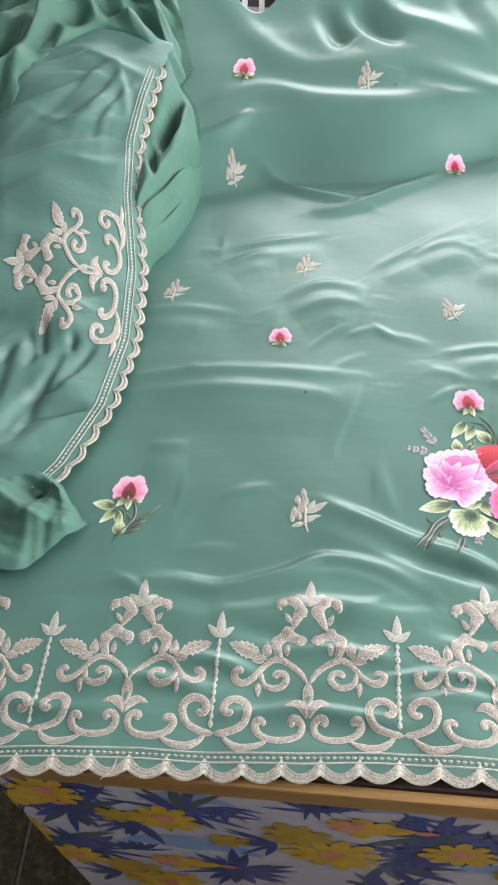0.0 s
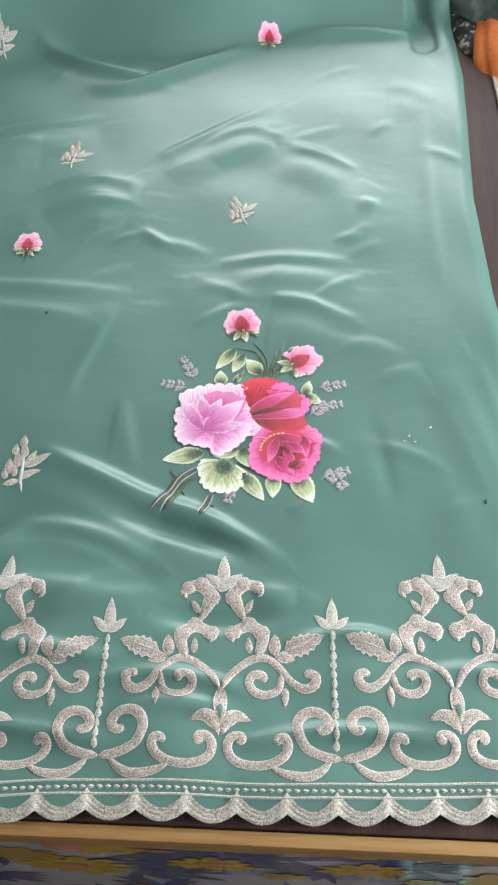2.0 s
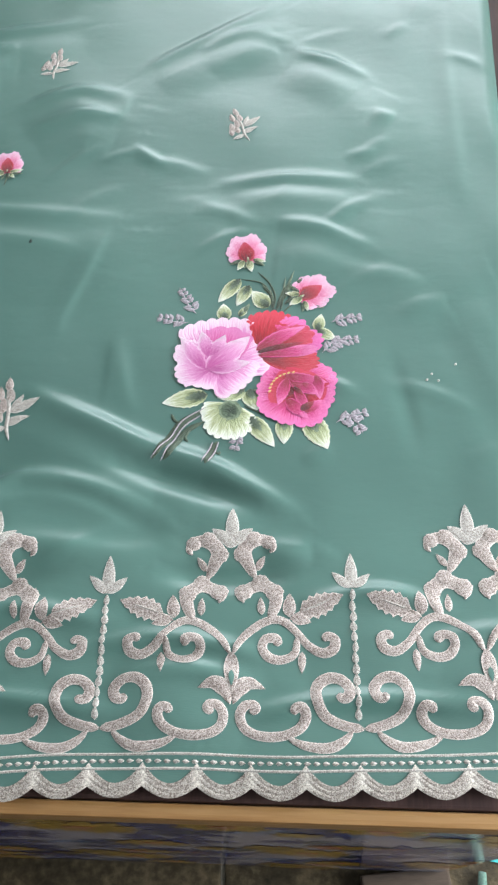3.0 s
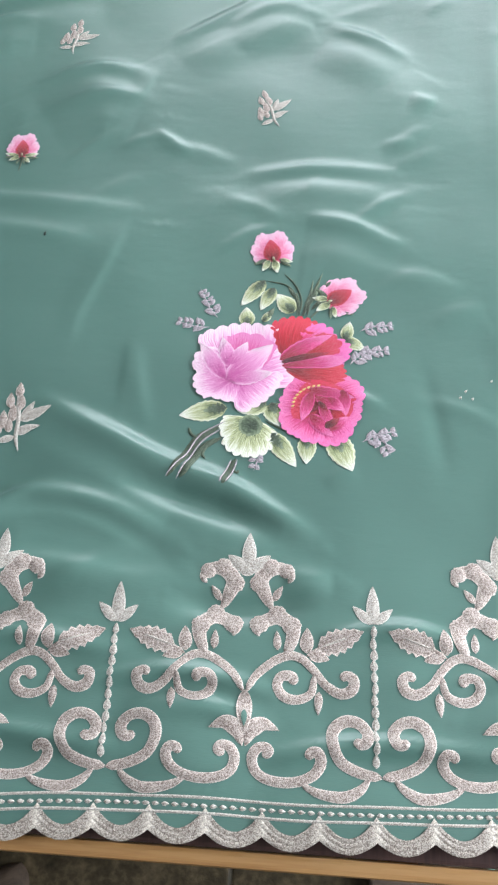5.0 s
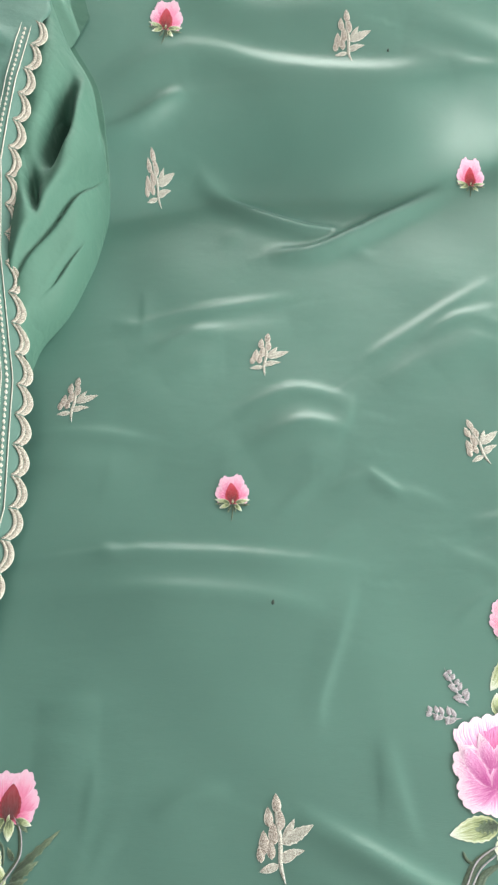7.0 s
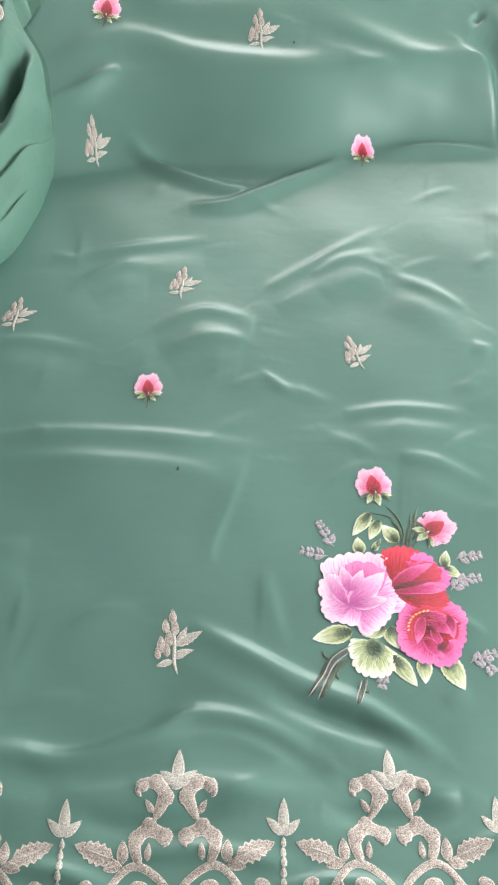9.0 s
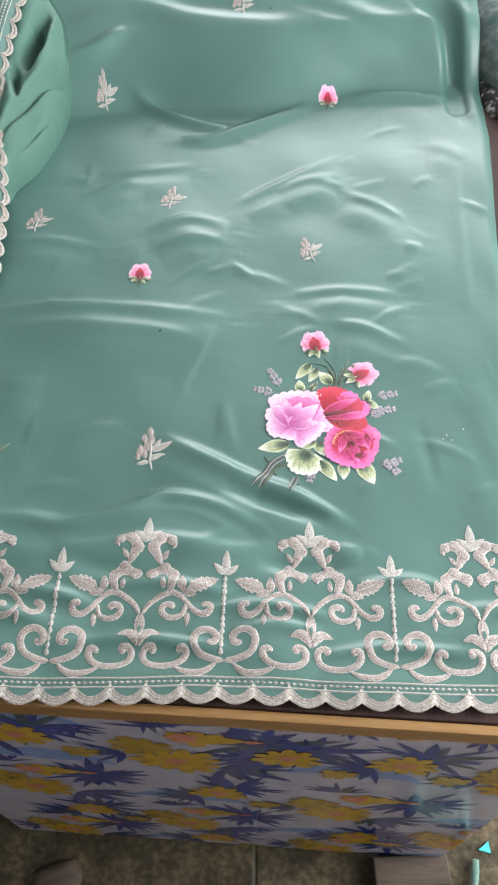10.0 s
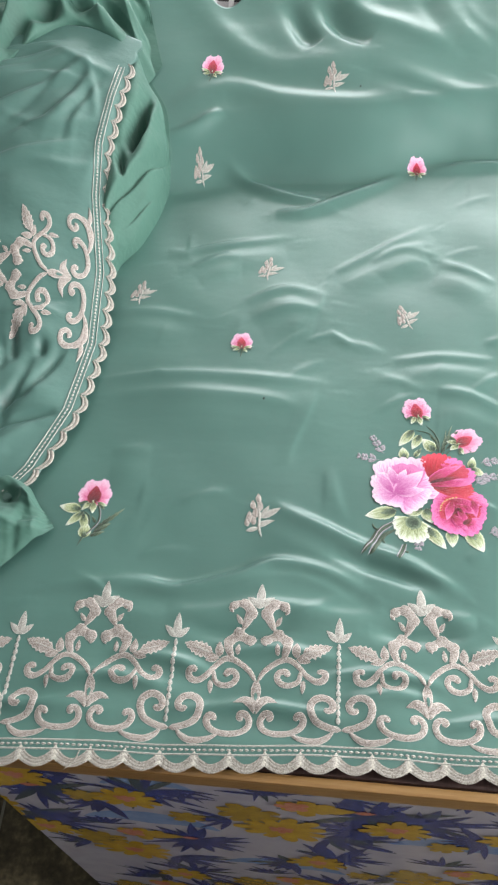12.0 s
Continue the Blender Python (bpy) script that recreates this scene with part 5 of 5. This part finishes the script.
def gathered_sheet():
    """The upper heap of the dupatta: a loose layer folded back over the border, with a rounded lip and folds that follow it."""
    rows, cols = 150, 150
    lip = spline([(-0.52, 0.83, 0.840), (-0.460, 0.97, 0.895), (-0.420, 1.11, 0.938), (-0.378, 1.195, 0.952), (-0.325, 1.230, 0.955), (-0.262, 1.210, 0.938), (-0.224, 1.172, 0.895)], rows)
    back = spline([(-1.00, 1.05, 0.46), (-0.86, 1.30, 0.64), (-0.70, 1.52, 0.86), (-0.52, 1.66, 1.00), (-0.38, 1.64, 1.02), (-0.27, 1.45, 0.970), (-0.203, 1.215, 0.888)], rows)
    tt = np.linspace(0, 1, cols) ** 1.4
    s = np.linspace(0, 1, rows)[:, None]
    t = tt[None, :]
    p = lip[:, None, :] * (1 - t[..., None]) + back[:, None, :] * t[..., None]
    reach = np.linalg.norm((back - lip)[:, :2], axis=1)[:, None]
    d = reach * t
    swell = np.interp(s, (0, 0.3, 0.7, 0.92, 1.0), (0.6, 1.0, 0.95, 0.5, 0.18))
    folds = 0
    for f, q, ph, a in ((0.075, 2.2, 0.4, 0.013), (0.046, -3.1, 1.9, 0.008), (0.028, 4.0, 0.8, 0.0045), (0.110, 5.0, 2.6, 0.012)):
        w = d / f + q * s + 0.5 * np.sin(6 * s + ph) + ph
        folds = folds + a * (1 - 1.9 * np.abs(np.sin(np.pi * w)) ** 1.3) * smoothstep(0.004, 0.03, d)
    fine = 0.0016 * np.sin(160 * p[..., 0] + 60 * p[..., 1]) * np.sin(70 * p[..., 1] - 40 * p[..., 0])
    p[..., 2] += swell * (0.034 * (1 - np.exp(-d / 0.014)) + folds + fine)
    # the lip rolls forward over the layer below
    way = (lip - back)[:, None, :2] / reach[..., None]
    p[..., :2] += way * (0.016 * swell * np.exp(-((d - 0.012) / 0.012) ** 2))[..., None]
    hollow = np.exp(-(((p[..., 0] + 0.300) / 0.030) ** 2 + ((p[..., 1] - 1.262) / 0.016) ** 2))
    p[..., 2] -= 0.020 * hollow
    low = kurta_z(p[..., 0].ravel(), np.minimum(p[..., 1], 1.5).ravel()).reshape(rows, cols) + 0.003
    p[..., 2] = np.where(p[..., 0] > -0.31, np.maximum(p[..., 2], low), p[..., 2])
    return p.reshape(-1, 3), grid_faces(rows, cols)


part("gathered_fold", gathered_sheet(), REVERSE, dupatta, "loose heap of silk folded back, matte side out")


def mound(x0, x1, y0, y1, height, power, seed, rows=50, cols=50, crease=0.006, top_of=None, fine=1.0):
    """A folded bundle of cloth: flat below, rounded rim, creased top."""
    g = random.Random(seed)
    ph = [(fine * g.uniform(10, 45), fine * g.uniform(-45, 45), g.uniform(0, 6)) for _ in range(5)]
    u, v = np.meshgrid(np.linspace(-1, 1, cols), np.linspace(-1, 1, rows))
    ex, ey = u * np.sqrt(1 - 0.32 * v ** 2), v * np.sqrt(1 - 0.32 * u ** 2)
    x, y = (x0 + x1) / 2 + ex * (x1 - x0) / 2, (y0 + y1) / 2 + ey * (y1 - y0) / 2
    rim = np.clip(1 - np.maximum(np.abs(u), np.abs(v)) ** power, 0, 1) ** 0.5
    f = sum(1.6 * np.abs(np.sin(a * x + b * y + c)) ** 0.7 - 1 for a, b, c in ph) / 5
    z = height * rim + crease * f * rim
    top = np.stack([x.ravel(), y.ravel(), (TOP - 0.003 + z).ravel()], 1)
    if top_of is not None:
        top[:, 2] = np.minimum(top[:, 2], top_of(top[:, 0], top[:, 1]))
    return top, grid_faces(rows, cols)


def corner_sheet():
    """The turned-up corner of the dupatta that lies over the end of its border."""
    rows, cols = 70, 90
    s = np.linspace(0, 1, cols)
    top = spline([(-0.46, 0.560), (-0.38, 0.545), (-0.32, 0.534), (-0.280, 0.522), (-0.260, 0.498)], cols)
    low = spline([(-0.46, 0.455), (-0.38, 0.436), (-0.300, 0.413), (-0.268, 0.438), (-0.238, 0.470)], cols)
    t = np.linspace(0, 1, rows)[:, None]
    x, y = low[:, 0] * (1 - t) + top[:, 0] * t, low[:, 1] * (1 - t) + top[:, 1] * t
    body = np.sin(np.pi * np.clip(0.04 + 0.92 * t, 0, 1)) ** 0.55 * (1 - smoothstep(0.86, 1.0, s) * 0.75)
    z = TOP + 0.006 + 0.026 * body
    z = z - 0.011 * np.exp(-(((s - 0.66 + 0.25 * (t - 0.7)) / 0.10) ** 2 + ((t - 0.74) / 0.10) ** 2))
    z = z + 0.007 * body * (1 - 1.8 * np.abs(np.sin(np.pi * (1.7 * t + 2.1 * s))) ** 1.2) + 0.003 * body * np.sin(17 * s - 8 * t) + 0.0010 * np.sin(46 * s + 20 * t) * np.sin(31 * t - 12 * s)
    low_z = kurta_z(np.maximum(x, -0.318).ravel(), y.ravel()).reshape(x.shape) + 0.002
    z = np.maximum(z, low_z)
    return np.stack([x.ravel(), y.ravel(), z.ravel()], 1), grid_faces(rows, cols)


part("corner_fold", corner_sheet(), REVERSE, dupatta, "turned-up corner of silk, matte side out")


# ---- clothes piled at the back and side ----
check = part("checked_cloth", mound(-0.26, 0.35, 1.13, 1.80, 0.165, 5, 8, 70, 70, 0.002, lambda x, y: np.where(y < 1.52, np.maximum(kurta_z(x, np.minimum(y, 1.5)) - 0.012, TOP - 0.003), 2.0)), CHECK)
tagged(check, "black and white checked cloth folded under the kurta", "cloth")
bundle = thing("folded_garment", "teal and grey tie-dyed garment folded with piped edge", "garment", place=pose(0.49, 1.155, 0, 0, 0, 20))
part("folds", [(lambda v, f: (v - np.array([0, 0, 0]), f))(*mound(-0.100, 0.20, -0.075, 0.20, 0.075, 4, 9))][0], TEAL_DYE, bundle)
part("piping", roll([(0.05 + 0.15 * u, 0.0625 - 0.1385 * math.sqrt(1 - 0.32 * u * u), 0.803) for u in (-0.98, -0.7, -0.4, 0, 0.4, 0.8)], (0.004, 0.004, 0.004, 0.004), 3, 6, 1.0, 60, 10), TEAL_EDGE, bundle)
orange = thing("orange_cloth", "crumpled orange cloth with a dark braid hanging over the table edge", "cloth", place=pose(0.456, 1.010, 0))
part("folds", roll([(0.02, 0.16, 0.812), (0.0, 0.09, 0.808), (-0.012, 0.03, 0.795), (-0.004, -0.03, 0.745), (0.0, -0.05, 0.66)], (0.02, 0.034, 0.036, 0.026, 0.008), 9, 7, 0.62, 90, 80, 0.13), ORANGE_CLOTH, orange)
part("folds", roll([(0.09, 0.14, 0.815), (0.07, 0.07, 0.80), (0.055, 0.0, 0.76), (0.05, -0.05, 0.66)], (0.03, 0.045, 0.040, 0.012), 9, 11, 0.65, 90, 80, 0.13), ORANGE_CLOTH, orange)
part("braid", roll([(0.03, 0.11, 0.845), (0.016, 0.05, 0.838), (0.020, 0.0, 0.815), (0.028, -0.03, 0.755), (0.018, -0.055, 0.67)], (0.006, 0.007, 0.007, 0.006), 3, 12, 0.8, 50, 10), DARK_BRAID, orange)
printed_cloth = part("printed_cloth", mound(0.388, 0.64, 1.27, 1.60, 0.10, 4, 13), BLOCK_PRINT)
# added dark sheet for the black shadow between kurta and bundle
gap_shade = part("bundle_gap_shade", mound(0.384, 0.58, 1.035, 1.33, 0.012, 4, 17), BLOCK_PRINT)
tagged(gap_shade, "flat dark sheet standing in for the shadow under the folded garment", "cloth")
tagged(printed_cloth, "black cloth with white block print, folded", "cloth")
taupe = part("taupe_strap", roll([(0.38, 1.29, 0.812), (0.42, 1.285, 0.875), (0.47, 1.30, 0.895), (0.53, 1.33, 0.90)], (0.008, 0.012, 0.013, 0.012), 4, 14, 0.6, 30, 14), SHADE_CLOTH)
tagged(taupe, "pale taupe cloth strap over the printed cloth", "strap")

# ---- things on the floor in front of the table ----
block = part("wood_offcut", box(-0.06, 0.06, -0.022, 0.022, 0, 0.03, 0.003), OFFCUT, smooth=False)
block.matrix_basis = pose(0.335, 0.205, 0, 0, 0, 4)
tagged(block, "weathered brown wood offcut on the stone floor", "wood")
shard_bm = bmesh.new()
sv = [shard_bm.verts.new(p) for p in ((-0.011, 0, 0.0), (0.008, -0.008, 0.0), (0.009, 0.010, 0.0), (-0.011, 0, 0.004), (0.008, -0.008, 0.004), (0.009, 0.010, 0.004))]
for f in ((2, 1, 0), (3, 4, 5), (0, 1, 4, 3), (1, 2, 5, 4), (2, 0, 3, 5)):
    shard_bm.faces.new([sv[i] for i in f])
bmesh.ops.recalc_face_normals(shard_bm, faces=shard_bm.faces)
shard = part("plastic_shard", shard_bm, TURQUOISE, smooth=False)
shard.matrix_basis = pose(0.462, 0.242, 0.0, 0, 0, 10)
tagged(shard, "turquoise plastic shard on the floor", "plastic")
cord = thing("green_cord", "tangled dull green cord lying on the floor", "cord", place=pose(0.385, 0.135, 0))
for k in range(4):
    g = random.Random(20 + k)
    pts = [(0.055 * math.cos(1.3 * i + k) * g.uniform(0.6, 1.1), 0.030 * math.sin(1.3 * i + k) * g.uniform(0.6, 1.1), 0.006 + 0.003 * (i % 3)) for i in range(7)]
    part("strand", roll(pts, (0.004, 0.005, 0.004), 2, k, 1.0, 60, 8), CORD_GREEN, cord)
part("strand", roll([(0.04, 0.02, 0.008), (0.052, 0.06, 0.012), (0.058, 0.09, 0.010)], (0.006, 0.007, 0.005), 2, 9, 1.0, 20, 8), CORD_GREEN, cord)
rag = part("brown_rag", mound(-0.04, 0.04, -0.025, 0.025, 0.02, 3, 31, 30, 30, 0.004), OFFCUT)
rag.matrix_basis = pose(-0.235, 0.185, -TOP + 0.003, 0, 0, 20)
tagged(rag, "crumpled dull brown rag on the floor", "rag")

# ---- floor slabs ----
SLAB_X, SLAB_Y = 0.60, 0.60
slab_bm = box(-SLAB_X / 2 + 0.003, SLAB_X / 2 - 0.003, -SLAB_Y / 2 + 0.003, SLAB_Y / 2 - 0.003, -0.02, 0.0, 0.003)
slab_me = bpy.data.meshes.new("slab")
slab_bm.to_mesh(slab_me)
slab_bm.free()
slab_me.materials.append(KOTA)
for i in range(-4, 5):
    for j in range(-4, 6):
        sx, sy = 0.084 + SLAB_X * (i + 0.5), 0.05 + SLAB_Y * (j + 0.5)
        if X0 - 0.1 < sx < X1 + 0.1 and Y0 - 0.1 < sy < Y1 + 0.1:
            slab = new("slab", slab_me)
            slab.parent = floor
            slab.location = (sx, sy, 0.0006 * math.sin(5 * i + 3 * j))
